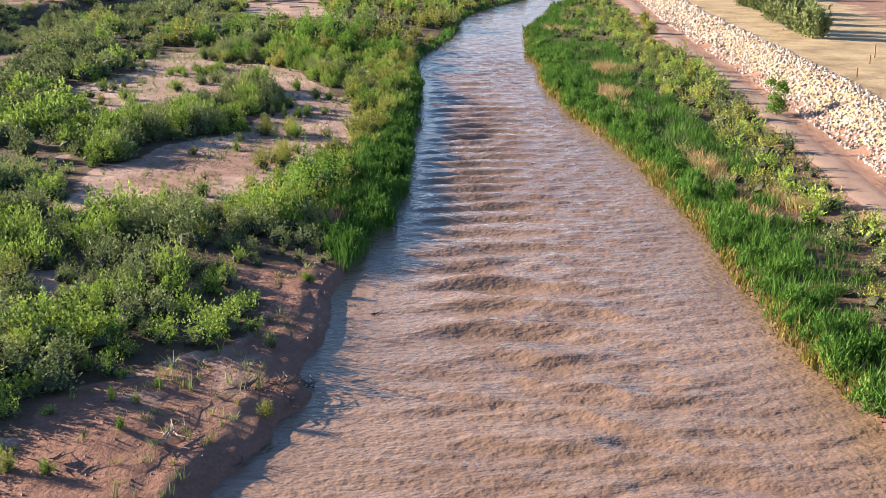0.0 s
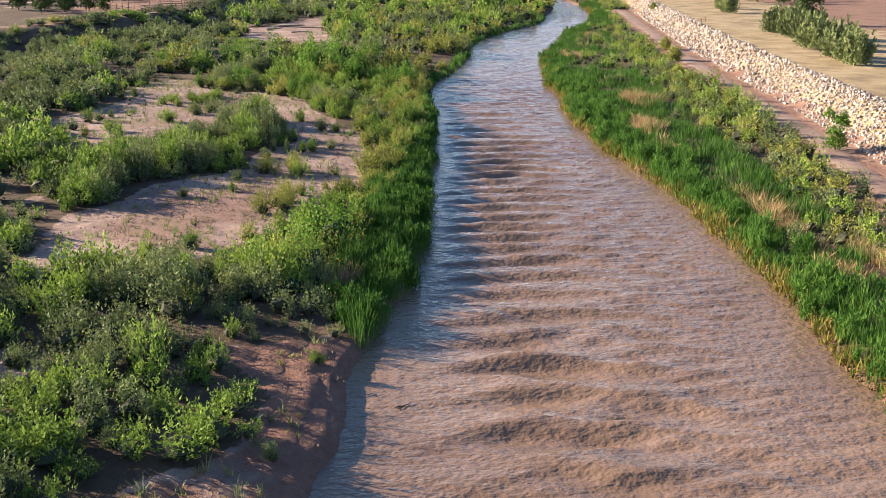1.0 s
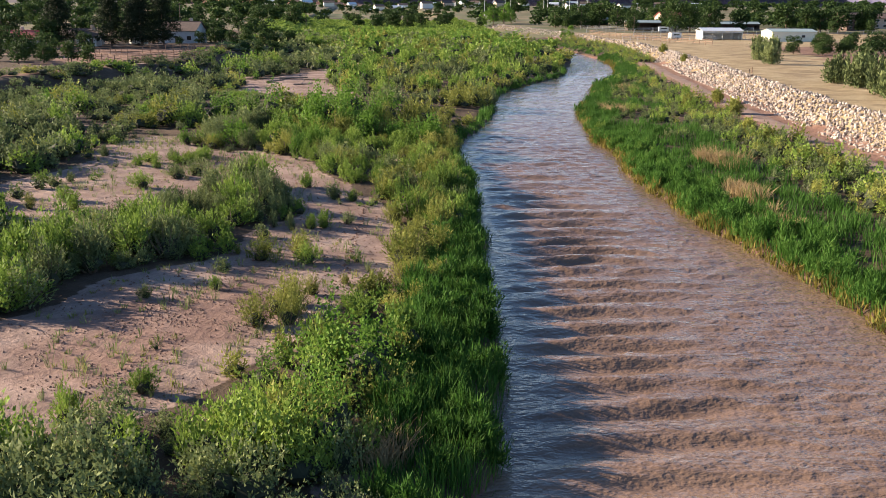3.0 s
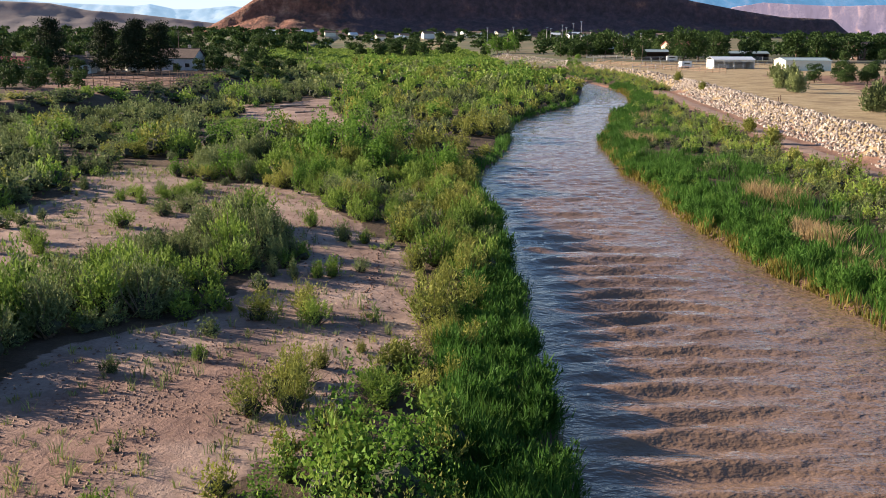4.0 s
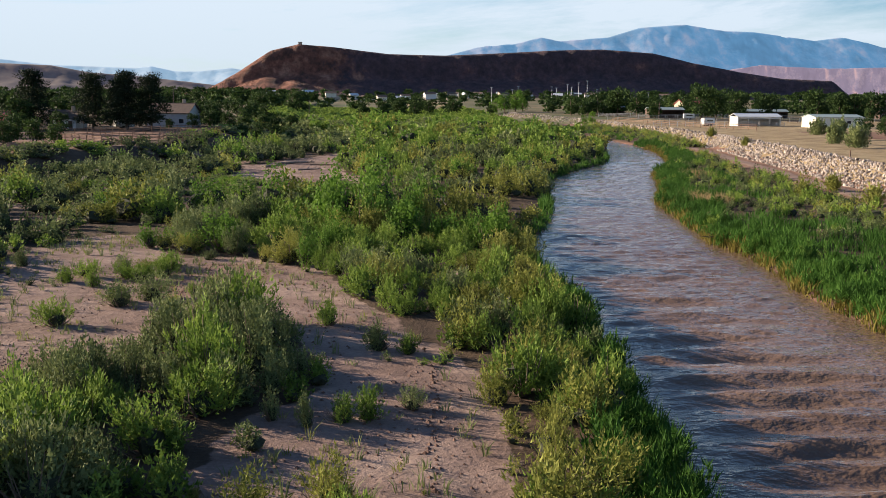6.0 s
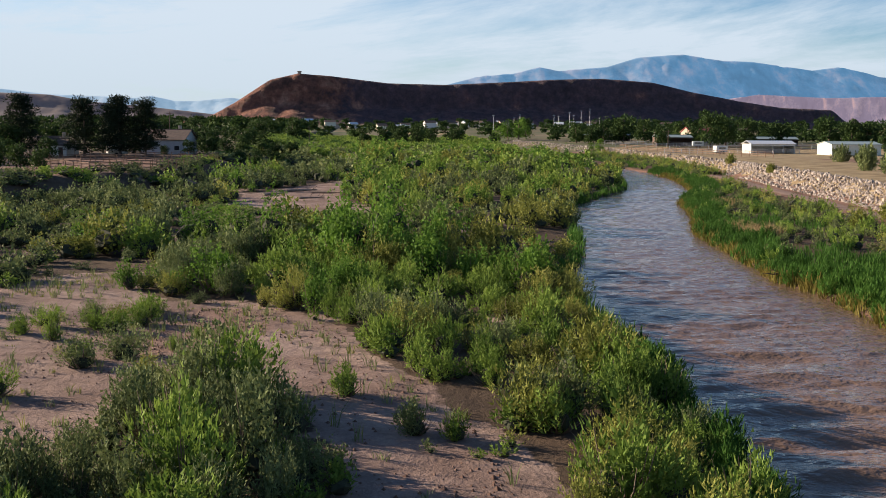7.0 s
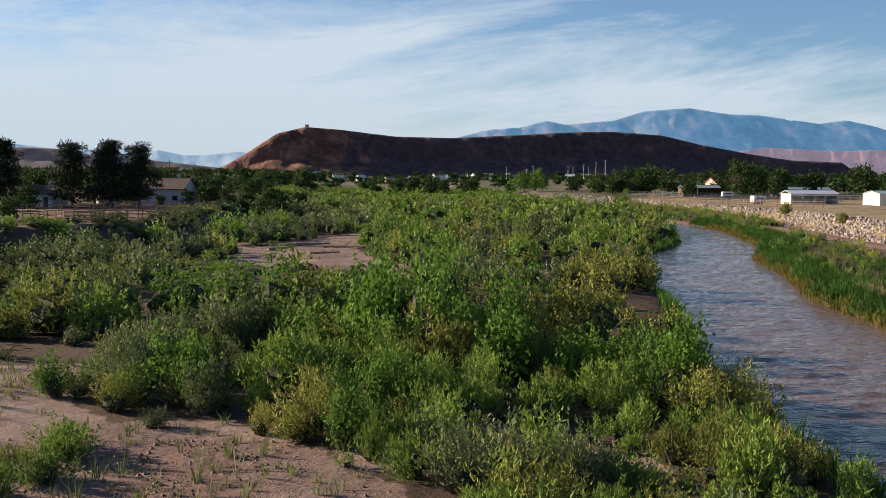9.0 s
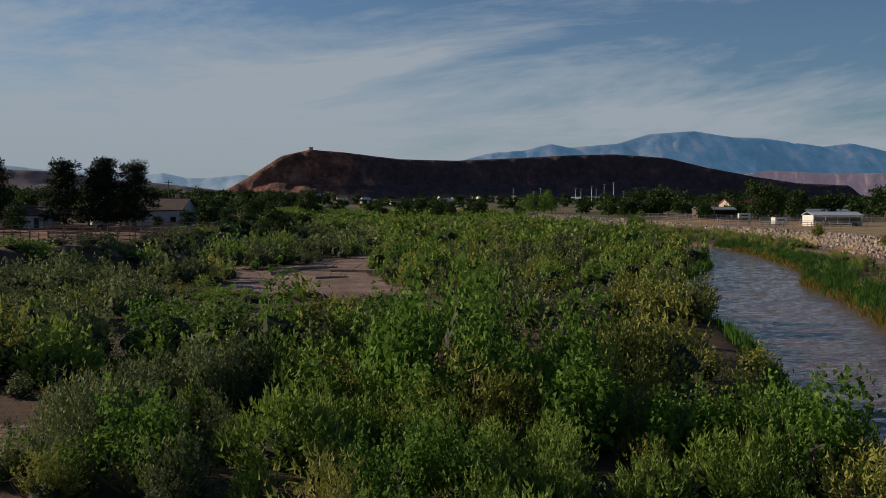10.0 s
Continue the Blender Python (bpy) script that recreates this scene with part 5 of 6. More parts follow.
for i in range(46):                                       # tall row behind the sheds and corrals
    x = 92 + i * 4.6 + rng.uniform(-2, 2)
    y = (535 if x < 128 else 470 + 18 * math.sin(i * 1.7)) + rng.uniform(-8, 14) + (60 if 118 < x < 175 else 0)
    plant_tree("town_tree", TOWN[i % 5], x, y, rng.uniform(0.55, 1.6), rng.uniform(0, 360), "dark green leafy tree behind the corrals", "tree", "trees of the town", rng.uniform(0.9, 1.2))
for i, (x, y, s) in enumerate([(128, 478, 1.7), (136, 483, 1.55), (146, 488, 1.4), (113, 492, 1.1), (158, 482, 1.35), (185, 476, 1.35), (214, 480, 1.45), (201, 488, 1.2)]):
    plant_tree("town_tree", TOWN[(i + 2) % 5], x, y, s, i * 61, "tall dark green tree behind the sheds", "tree", "trees of the town", 0.85)
for i, (x, y, s) in enumerate([(-38, 330, 0.55), (-34, 345, 0.6), (-40, 352, 0.7), (-32, 362, 0.6), (-46, 345, 0.5), (-36, 378, 0.75), (-30, 392, 0.7), (-50, 372, 0.8), (-53, 362, 0.85), (-42, 400, 0.8), (-78, 330, 0.9),
                               (-85, 345, 1.0), (-88, 318, 1.0), (-84, 306, 0.9), (-96, 310, 1.1), (-72, 338, 1.0), (-46, 328, 0.6), (-50.5, 331, 0.42), (-54.5, 322, 0.3), (-48, 344, 0.75), (-66, 352, 0.9), (-80, 290, 0.6), (-88, 282, 0.7), (-94, 270, 0.6), (-40, 318, 0.5), (-33, 312, 0.45), (-35, 300, 0.4), (-30, 322, 0.5), (-66, 346, 0.9), (-92, 332, 1.0), (-28, 335, 0.4), (-60, 372, 0.9), (-76, 365, 1.0), (-58, 238, 0.42), (-62, 242, 0.5), (-67, 245, 0.55), (-72, 246, 0.6), (-66, 238, 0.45), (-77, 244, 0.6), (-70, 236, 0.5), (-75, 262, 0.6), (-81, 268, 0.7), (-70, 285, 0.55)]):
    plant_tree("town_tree", TOWN[i % 5], x, y, s, i * 43, "dark green leafy tree near the corral fence", "tree", "trees of the town")


def far_woods():
    """The woods of the valley floor, beyond counting."""
    rng = np.random.default_rng(62)
    pool = []
    for i in range(5):
        ls = [((0, 0, 5), (3, 3, 3.5))] + [((rng.uniform(-2.5, 2.5), rng.uniform(-2.5, 2.5), rng.uniform(2, 7)), (2, 2, 1.8)) for j in range(5)]
        pool.append(crown_leaves(rng, ls, 20, 1.9, 0.9))
    vs, fs, base = [], [], 0
    for k in range(760):
        y = 560 + 1100 * rng.uniform(0, 1) ** 1.6
        x = rng.uniform(-0.42, 0.56) * (y + 60)
        if -34 < x < 84 and y < 640:
            continue
        v, f = pool[k % 5]
        s = (0.78 if -60 < x < 340 and y < 1250 else 1.0) * rng.uniform(0.6, 1.1) * (1 + (y - 560) / 2600)
        p = v * np.array([s * 1.2, s * 1.2, s]) + np.array([x, y, ground_z(x, y) - 0.3])
        vs.append(p)
        fs.append(f + base)
        base += len(v)
    tagged(new("far_woods", mesh_of("far_woods", np.concatenate(vs), np.concatenate(fs), TREELEAF)), "dark green woods across the valley floor", "woods", kind="stuff")
    # low brush of the upper flood plain
    vs, fs, base = [], [], 0
    low = [bush(np.random.default_rng(700 + i), 1.0, 0.6, 14, 3, 0.45, 0.12, 1.0, 0.1, 0.6, 0.08) for i in range(4)]
    for k in range(1500):
        y = 440 + 260 * rng.uniform(0, 1)
        x = rng.uniform(-50, 56)
        if x_left(np.array([y]))[0] - 0.5 < x < x_right(np.array([y]))[0] + 0.5:
            continue
        v, f = low[k % 4]
        h, w = rng.uniform(1.6, 3.2), rng.uniform(3.5, 5.5)
        vs.append(v * np.array([w, w, h]) + np.array([x, y, ground_z(x, y)]))
        fs.append(f + base)
        base += len(v)
    tagged(new("far_brush", mesh_of("far_brush", np.concatenate(vs), np.concatenate(fs), WILLOW)), "green brush on the upper flood plain", "brush", kind="stuff")


far_woods()

# ---------------------------------------------------------------- buildings
WHITEWALL = plain("white_painted_metal", (0.62, 0.61, 0.58), 0.5, 0, 0.10)
CREAM = plain("cream_painted_metal", (0.66, 0.62, 0.50), 0.5, 0, 0.07)
STUCCO = plain("tan_stucco", (0.42, 0.34, 0.27), 0.9, 0, 0.12)
GREYWALL = plain("grey_siding", (0.46, 0.46, 0.47), 0.8, 0, 0.1)
DARKWALL = plain("dark_brown_boards", (0.09, 0.055, 0.04), 0.85)
BROWNROOF = plain("brown_shingles", (0.11, 0.075, 0.06), 0.9)
REDROOF = plain("red_metal_roof", (0.33, 0.065, 0.05), 0.55)
PALEROOF = plain("pale_metal_roof", (0.62, 0.64, 0.66), 0.4, 0.2, 0.06)
GREENROOF = plain("grey_green_metal_roof", (0.32, 0.38, 0.36), 0.45, 0.2, 0.08)
PANE = plain("dark_window_glass", (0.02, 0.025, 0.03), 0.08, 0, 0.1)
STEEL = plain("galvanised_steel", (0.42, 0.42, 0.43), 0.45, 0.7, 0.1)
TYRE = plain("black_rubber", (0.02, 0.02, 0.02), 0.8)


def gable_walls(w, d, h, rise, thick=0.18):
    """Four walls with gable ends; the ridge runs along x."""
    bm = bmesh.new()
    box(bm, 0, -d / 2 + thick / 2, h / 2, w, thick, h)
    box(bm, 0, d / 2 - thick / 2, h / 2, w, thick, h)
    for s in (-1, 1):
        x0, x1 = s * (w / 2 - thick), s * (w / 2 - 0.003)
        ring = [(-d / 2 + thick, 0), (d / 2 - thick, 0), (d / 2 - thick, h), (0, h + rise), (-d / 2 + thick, h)]
        a = [bm.verts.new((x0, y, z)) for y, z in ring]
        b = [bm.verts.new((x1, y, z)) for y, z in ring]
        bm.faces.new(a)
        bm.faces.new(b[::-1])
        for i in range(5):
            bm.faces.new((a[i], b[i], b[(i + 1) % 5], a[(i + 1) % 5]))
    bmesh.ops.recalc_face_normals(bm, faces=bm.faces)
    return bm


def roof_slopes(w, d, h, rise, over=0.45, thick=0.14):
    bm = bmesh.new()
    sl = math.atan2(rise, d / 2)
    ln = (d / 2 + over) / math.cos(sl)
    for s in (-1, 1):
        m = Matrix.Translation((0, s * (d / 2 + over) / 2, h + rise - (d / 2 + over) / 2 * math.tan(sl) + thick * 0.6)) @ Matrix.Rotation(-s * sl, 4, "X") @ Matrix.Diagonal((w + 2 * over, ln, thick, 1))
        bmesh.ops.create_cube(bm, size=1, matrix=m)
    box(bm, 0, 0, h + rise + thick * 1.1, w + 2 * over, 0.35, 0.12)
    return bm


def opening(parent, name, x, y, z, w, h, facing, material, frame_mat):
    """A window or door with a frame and a pane, set on a wall; facing: -1 front, 1 left."""
    bm = bmesh.new()
    t = 0.07
    if facing < 0:
        for a in ((x, y, z + h / 2 + t / 2, w + 2 * t, 0.1, t), (x, y, z - h / 2 - t / 2, w + 2 * t, 0.1, t), (x - w / 2 - t / 2, y, z, t, 0.1, h), (x + w / 2 + t / 2, y, z, t, 0.1, h)):
            box(bm, *a)
        fr = part(name, bm, frame_mat, parent)
        bm = bmesh.new()
        box(bm, x, y + 0.01, z, w, 0.05, h)
    else:
        for a in ((x, y, z + h / 2 + t / 2, 0.1, w + 2 * t, t), (x, y, z - h / 2 - t / 2, 0.1, w + 2 * t, t), (x, y - w / 2 - t / 2, z, 0.1, t, h), (x, y + w / 2 + t / 2, z, 0.1, t, h)):
            box(bm, *a)
        fr = part(name, bm, frame_mat, parent)
        bm = bmesh.new()
        box(bm, x + 0.01, y, z, 0.05, w, h)
    part("pane" if name == "window" else "leaf", bm, material, fr)


def house(x, y, turn, w, d, h, rise, wall, roof, label, name="house", cross=False):
    root = new(name)
    root.matrix_world = pose(x, y, ground_z(x, y) - 0.1, 0, 0, turn)
    part("wall", gable_walls(w, d, h, rise), wall, root)
    part("roof", roof_slopes(w, d, h, rise), roof, root)
    n = max(2, int(w / 3.2))
    for i in range(n):
        cx = -w / 2 + (i + 0.5) * w / n
        if i == n // 2:
            opening(root, "door", cx, -d / 2 - 0.03, 1.05, 0.95, 2.0, -1, DARKWALL, WHITEWALL)
        else:
            opening(root, "window", cx, -d / 2 - 0.03, 1.5, 1.3, 1.1, -1, PANE, WHITEWALL)
        if h > 4:
            opening(root, "window", cx, -d / 2 - 0.03, 4.1, 1.2, 1.2, -1, PANE, WHITEWALL)
    opening(root, "window", -w / 2 - 0.03, 0, 1.5, 1.2, 1.1, 1, PANE, WHITEWALL)
    bm = bmesh.new()
    box(bm, w * 0.22, d * 0.12, h + rise + 0.3, 0.7, 0.7, 1.5, 0, 0.03)
    part("chimney", bm, STUCCO, root)
    return tagged(root, label, "house")


house(-80.5, 327, 4, 9.5, 8, 2.7, 1.5, STUCCO, BROWNROOF, "low tan house with a brown shingle roof")
house(-92.0, 302, 6, 13, 8, 2.7, 1.7, STUCCO, REDROOF, "low house with a dark red metal roof")
house(-57.0, 343, -12, 11, 9, 3.6, 2.3, GREYWALL, BROWNROOF, "two-storey grey house with a brown gabled roof")
house(-76.5, 316, 0, 5, 6, 2.6, 1.3, WHITEWALL, BROWNROOF, "small white outbuilding behind the corral", "outbuilding")
house(224, 512, 0, 13, 10, 5.6, 2.6, DARKWALL, BROWNROOF, "dark brown two-storey house among trees")
house(151, 560, 10, 14, 10, 5.2, 2.2, STUCCO, REDROOF, "tan house with a red roof among trees")
house(255, 545, -8, 14, 10, 5.2, 2.2, STUCCO, BROWNROOF, "tan house with a brown roof among trees")

# little houses at the foot of the mesa
rng = np.random.default_rng(63)
for i in range(34):
    x, y = -120 + i * 15.5 + rng.uniform(-5, 5), rng.uniform(1180, 1420)
    root = new("far_house")
    root.matrix_world = pose(x, y, ground_z(x, y) + 1.0, 0, 0, rng.uniform(-25, 25)) @ Matrix.Diagonal((1, 1, 1, 1))
    w, d, h = rng.uniform(10, 14), rng.uniform(8, 10), rng.uniform(3.5, 6)
    part("wall", gable_walls(w, d, h, 2.2, 0.3), (WHITEWALL, CREAM, STUCCO, WHITEWALL)[i % 4], root)
    part("roof", roof_slopes(w, d, h, 2.2, 0.5, 0.25), (BROWNROOF, PALEROOF, BROWNROOF)[i % 3], root)
    bm = bmesh.new()
    box(bm, 0, d * 0.4, -2, w, d * 0.2, 4.4)
    box(bm, 0, -d * 0.4, -2, w, d * 0.2, 4.4)
    part("plinth", bm, STUCCO, root)
    tagged(root, "small pale house at the foot of the mesa", "house", "far houses of the town")


def open_shed(x, y, w, d, h, wall, roof, label, bays=4, turn=0):
    """A barn with an open front of posts, closed back and ends."""
    root = new("open_shed")
    root.matrix_world = pose(x, y, ground_z(x, y) - 0.1, 0, 0, turn)
    bm = bmesh.new()
    box(bm, 0, d / 2 - 0.06, h / 2, w, 0.12, h)
    part("back_wall", bm, wall, root)
    for s in (-1, 1):
        bm = bmesh.new()
        box(bm, s * (w / 2 - 0.06), -0.06, h / 2, 0.12, d - 0.13, h)
        part("end_wall", bm, wall, root)
    part("roof", roof_slopes(w, d, h, 0.9, 0.3, 0.12), roof, root)
    bm = bmesh.new()
    box(bm, 0, -d / 2 + 0.1, h - 0.3, w - 0.3, 0.1, 0.6)
    part("fascia", bm, wall, root)
    for i in range(bays + 1):
        bm = bmesh.new()
        box(bm, -w / 2 + 0.25 + i * (w - 0.5) / bays, -d / 2 + 0.14, h / 2 - 0.3, 0.16, 0.16, h - 0.6)
        part("post", bm, wall, root)
    return tagged(root, label, "shed")


open_shed(121.5, 404, 14.5, 7.5, 3.2, WHITEWALL, PALEROOF, "white open-fronted metal horse shed")
open_shed(122, 508, 15, 7, 3.6, DARKWALL, GREENROOF, "dark wooden shelter with a grey-green metal roof", 3)
open_shed(165, 512, 24, 6, 3.0, DARKWALL, GREENROOF, "long low stable with a grey-green roof", 7)
open_shed(112, 590, 26, 6, 3.2, DARKWALL, GREENROOF, "long low stall shelter by the corrals", 7)


def barn(x, y, w, d, h, label):
    root = new("metal_barn")
    root.matrix_world = pose(x, y, ground_z(x, y) - 0.1)
    part("wall", gable_walls(w, d, h, 0.8), CREAM, root)
    part("roof", roof_slopes(w, d, h, 0.8, 0.25, 0.12), GREENROOF, root)
    opening(root, "door", -w / 2 - 0.03, 1.5, 1.35, 2.6, 2.6, 1, CREAM, WHITEWALL)
    opening(root, "window", w * 0.2, -d / 2 - 0.03, 1.9, 1.2, 0.8, -1, PANE, WHITEWALL)
    return tagged(root, label, "barn")


barn(140, 387, 15.5, 10, 3.4, "cream metal barn with a low grey-green roof")


def trailer(x, y, turn):
    root = new("horse_trailer")
    root.matrix_world = pose(x, y, ground_z(x, y), 0, 0, turn)
    bm = bmesh.new()
    box(bm, 0, 0, 1.45, 4.4, 2.1, 2.0, 0, 0.18)
    part("body", bm, WHITEWALL, root)
    for s in (-1, 1):
        for dx in (-0.5, 0.5):
            bm = bmesh.new()
            limb(bm, (dx, s * 0.95, 0.38), (dx, s * 1.15, 0.38), 0.38, 0.38, 14)
            part("wheel", bm, TYRE, root)
        bm = bmesh.new()
        box(bm, 0, s * 1.06, 1.75, 2.6, 0.03, 0.45)
        part("side_window", bm, PANE, root)
    bm = bmesh.new()
    limb(bm, (-2.2, 0.6, 0.5), (-3.5, 0, 0.5), 0.06, 0.06)
    limb(bm, (-2.2, -0.6, 0.5), (-3.5, 0, 0.5), 0.06, 0.06)
    part("drawbar", bm, STEEL, root)
    return tagged(root, "white horse trailer parked by the corral", "trailer")


trailer(104.5, 401, 20)
trailer(123, 478, -10)
trailer(-64.5, 319, 30)


def car(x, y, turn, paint, label):
    root = new("parked_car")
    root.matrix_world = pose(x, y, ground_z(x, y), 0, 0, turn)
    bm = bmesh.new()
    box(bm, 0, 0, 0.65, 4.5, 1.8, 0.65, 0, 0.15)
    part("body", bm, paint, root)
    bm = bmesh.new()
    box(bm, -0.2, 0, 1.2, 2.4, 1.55, 0.55, 0, 0.2)
    part("cabin", bm, PANE, root)
    for sx in (-1.4, 1.4):
        for sy in (-1, 1):
            bm = bmesh.new()
            limb(bm, (sx, sy * 0.72, 0.33), (sx, sy * 0.92, 0.33), 0.33, 0.33, 14)
            part("wheel", bm, TYRE, root)
    return tagged(root, label, "car")


car(69.5, 181, 40, plain("silver_car_paint", (0.45, 0.46, 0.48), 0.3, 0.4, 0.03), "silver parked car behind the levee trees")


def rail_fence(points, rails, h, material, label, name="rail_fence", gap=2.6):
    root = new(name)
    x0, y0 = points[0]
    root.location = (x0, y0, ground_z(x0, y0))
    root.matrix_world = Matrix.Translation(root.location)
    zero = root.location.copy()
    prev = None
    for (ax, ay), (bx, by) in zip(points, points[1:]):
        n = max(1, round(math.hypot(bx - ax, by - ay) / gap))
        for i in range(n + 1):
            if i == 0 and prev is not None:
                continue
            x, y = ax + (bx - ax) * i / n, ay + (by - ay) * i / n
            p = Vector((x, y, ground_z(x, y))) - zero
            bm = bmesh.new()
            limb(bm, p - Vector((0, 0, 0.3)), p + Vector((0, 0, h + 0.12)), 0.08, 0.07, 6)
            part("post", bm, material, root)
            if prev is not None:
                for r in range(rails):
                    up = Vector((0, 0, h * (r + 1) / rails))
                    bm = bmesh.new()
                    limb(bm, prev + up, p + up, 0.055, 0.055, 5)
                    part("rail", bm, material, root)
            prev = p
    return tagged(root, label, "fence")


rail_fence([(-64, 250), (-49.5, 233), (-41.5, 252), (-38.5, 291)], 3, 1.5, FENCEWOOD, "weathered brown wooden rail fence round a corral")
rail_fence([(-58, 262), (-46, 262), (-44, 285)], 3, 1.5, FENCEWOOD, "weathered brown wooden rail fence inside the corral")
rail_fence([(-70, 268), (-56, 280), (-44, 300)], 3, 1.5, FENCEWOOD, "reddish wooden rail fence below the pines")
rail_fence([(82, 386), (108, 395), (119, 399)], 3, 1.5, STEEL, "grey pipe corral fence", gap=3.2)
rail_fence([(100, 440), (150, 452), (210, 460)], 3, 1.5, STEEL, "grey pipe corral fence", gap=4.0)
rail_fence([(88, 470), (150, 490), (200, 500)], 3, 1.5, STEEL, "grey pipe corral fence", gap=4.5)
rail_fence([(86, 455), (90, 410), (94, 372), (99, 345)], 3, 1.5, FENCEWOOD, "brown wooden rail fence along the levee top", gap=4.0)
rail_fence([(98, 428), (122, 430), (150, 436)], 3, 1.6, FENCEWOOD, "brown wooden rail fence of a paddock", gap=4.0)
rail_fence([(96, 520), (112, 500), (140, 498), (172, 503)], 3, 1.6, STEEL, "grey pipe fence in front of the shelters", gap=4.0)
rail_fence([(115, 397.5), (129, 397.5)], 4, 1.4, STEEL, "white pipe pen in front of the shed", gap=3.0)

# tall floodlights of the sports fields, street lamps
for i, (x, top) in enumerate([(85, 19), (104, 20), (131, 19), (139, 22), (147, 23), (153, 24), (128, 20), (160, 18), (100, 18), (180, 16), (197, 16), (142, 20)]):
    y = 800 + (i * 37) % 60
    x, z = x * (y - 100) / 700, ground_z(x, y)
    lamp = new("floodlight_pole")
    lamp.matrix_world = pose(x, y, z)
    bm = bmesh.new()
    limb(bm, (0, 0, -0.2), (0, 0, top - z), 0.22, 0.12, 8)
    part("pole", bm, STEEL, lamp)
    bm = bmesh.new()
    box(bm, 0, 0, top - z, 1.7, 0.4, 0.35, 0, 0.05)
    part("lamp_head", bm, STEEL, lamp)
    tagged(lamp, "tall grey steel floodlight pole over sports fields", "light pole", "floodlights of the sports fields")
for x, y, h in ((-66, 396, 11), (104, 455, 7), (142, 492, 8), (-30, 520, 9)):
    lamp = new("utility_pole")
    lamp.matrix_world = pose(x, y, ground_z(x, y))
    bm = bmesh.new()
    limb(bm, (0, 0, -0.3), (0, 0, h), 0.14, 0.1, 8)
    part("pole", bm, BARK, lamp)
    bm = bmesh.new()
    box(bm, 0, 0, h - 0.6, 2.0, 0.12, 0.14)
    part("crossarm", bm, BARK, lamp)
    tagged(lamp, "wooden utility pole beside the corrals", "pole")

# the little lookout on the mesa's rim
hut = new("lookout_hut")
hut.matrix_world = pose(-120, 2200, 114.5)
bm = bmesh.new()
box(bm, 0, 0, 1.6, 7, 7, 5, 0, 0.2)
part("wall", bm, STUCCO, hut)
bm = bmesh.new()
box(bm, 0, 0, 4.4, 9, 9, 0.7, 0, 0.2)
part("roof", bm, BROWNROOF, hut)
tagged(hut, "small square hut on the rim of the mesa", "hut")

for x, y in ((51, 113), (53.5, 117), (56, 122), (44.8, 103), (60, 210), (58, 206)):
    bm = bmesh.new()
    limb(bm, (0, 0, -0.2), (0, 0, 0.95), 0.09, 0.08, 7)
    me = bpy.data.meshes.new("marker_post")
    bm.to_mesh(me)
    bm.free()
    me.materials.append(FENCEWOOD)
    po = new("marker_post", me)
    po.matrix_world = pose(x, y, ground_z(x, y))
    tagged(po, "short weathered wooden post on the dry grass", "post", "posts on the levee")

# ---------------------------------------------------------------- driftwood, snags and litter on the sand


def branchy(name, x, y, turn, size, material, label, seed, pieces=9, z=0.05):
    """A tangle of bleached branches."""
    rng = np.random.default_rng(seed)
    root = new(name)
    root.matrix_world = pose(x, y, ground_z(x, y) + z, 0, 0, turn)
    for i in range(pieces):
        bm = bmesh.new()
        a = rng.uniform(-0.9, 0.9) + (math.pi if i % 3 == 0 else 0)
        ln = size * rng.uniform(0.4, 1.0)
        p = Vector((rng.normal(0, 0.18) * size, rng.normal(0, 0.12) * size, rng.uniform(0.02, 0.18) * size))
        m = p + Vector((math.cos(a) * ln * 0.5, math.sin(a) * ln * 0.5, rng.uniform(0.0, 0.12) * size))
        e = p + Vector((math.cos(a + 0.3) * ln, math.sin(a + 0.3) * ln, rng.uniform(-0.05, 0.22) * size))
        r = size * rng.uniform(0.018, 0.04)
        limb(bm, p, m, r, r * 0.75, 6)
        limb(bm, m, e, r * 0.75, r * 0.2, 6)
        part("branch", bm, material, root)
    return tagged(root, label, "driftwood")


branchy("driftwood_pile", -12.0, 36.9, 70, 1.3, DEADWOOD, "bleached tangle of driftwood on the muddy bank", 71, 12)
branchy("driftwood_pile", -8.2, 41.8, 30, 1.1, DARKWOOD, "dark wet root snag at the cut bank", 72, 12)
branchy("driftwood_pile", -5.9, 54.6, 20, 1.2, DARKWOOD, "dark wet root snag at the cut bank", 73, 12)
branchy("driftwood_pile", -9.3, 36.4, 60, 0.6, DARKWOOD, "small dark snag in the bank edge", 74, 7)
branchy("driftwood_pile", -9.3, 48.7, 75, 0.7, DARKWOOD, "dark branch lying on the mud", 75, 5)
branchy("driftwood_pile", -7.0, 48.9, 60, 0.5, DARKWOOD, "small dark snag in the bank edge", 76, 6)
branchy("driftwood_pile", -6.8, 53.0, 50, 0.6, DARKWOOD, "small dark snag in the bank edge", 77, 7)
branchy("driftwood_pile", -5.4, 96.5, 0, 0.9, DARKWOOD, "dark stick lying on the pale sand", 78, 3, 0.02)
branchy("driftwood_pile", -15.6, 35.2, 15, 0.9, DARKWOOD, "dark broken branches in the mud", 79, 8)
branchy("driftwood_pile", 19.2, 149.6, 5, 1.8, DARKWOOD, "dark drowned branches off the reed bank", 80, 7)
branchy("driftwood_pile", 15.6, 46.8, 40, 0.8, DARKWOOD, "dark drowned branches off the reed bank", 81, 6)
branchy("driftwood_pile", 17.0, 83.2, 10, 0.5, DARKWOOD, "dark drowned branch off the reed bank", 82, 4)
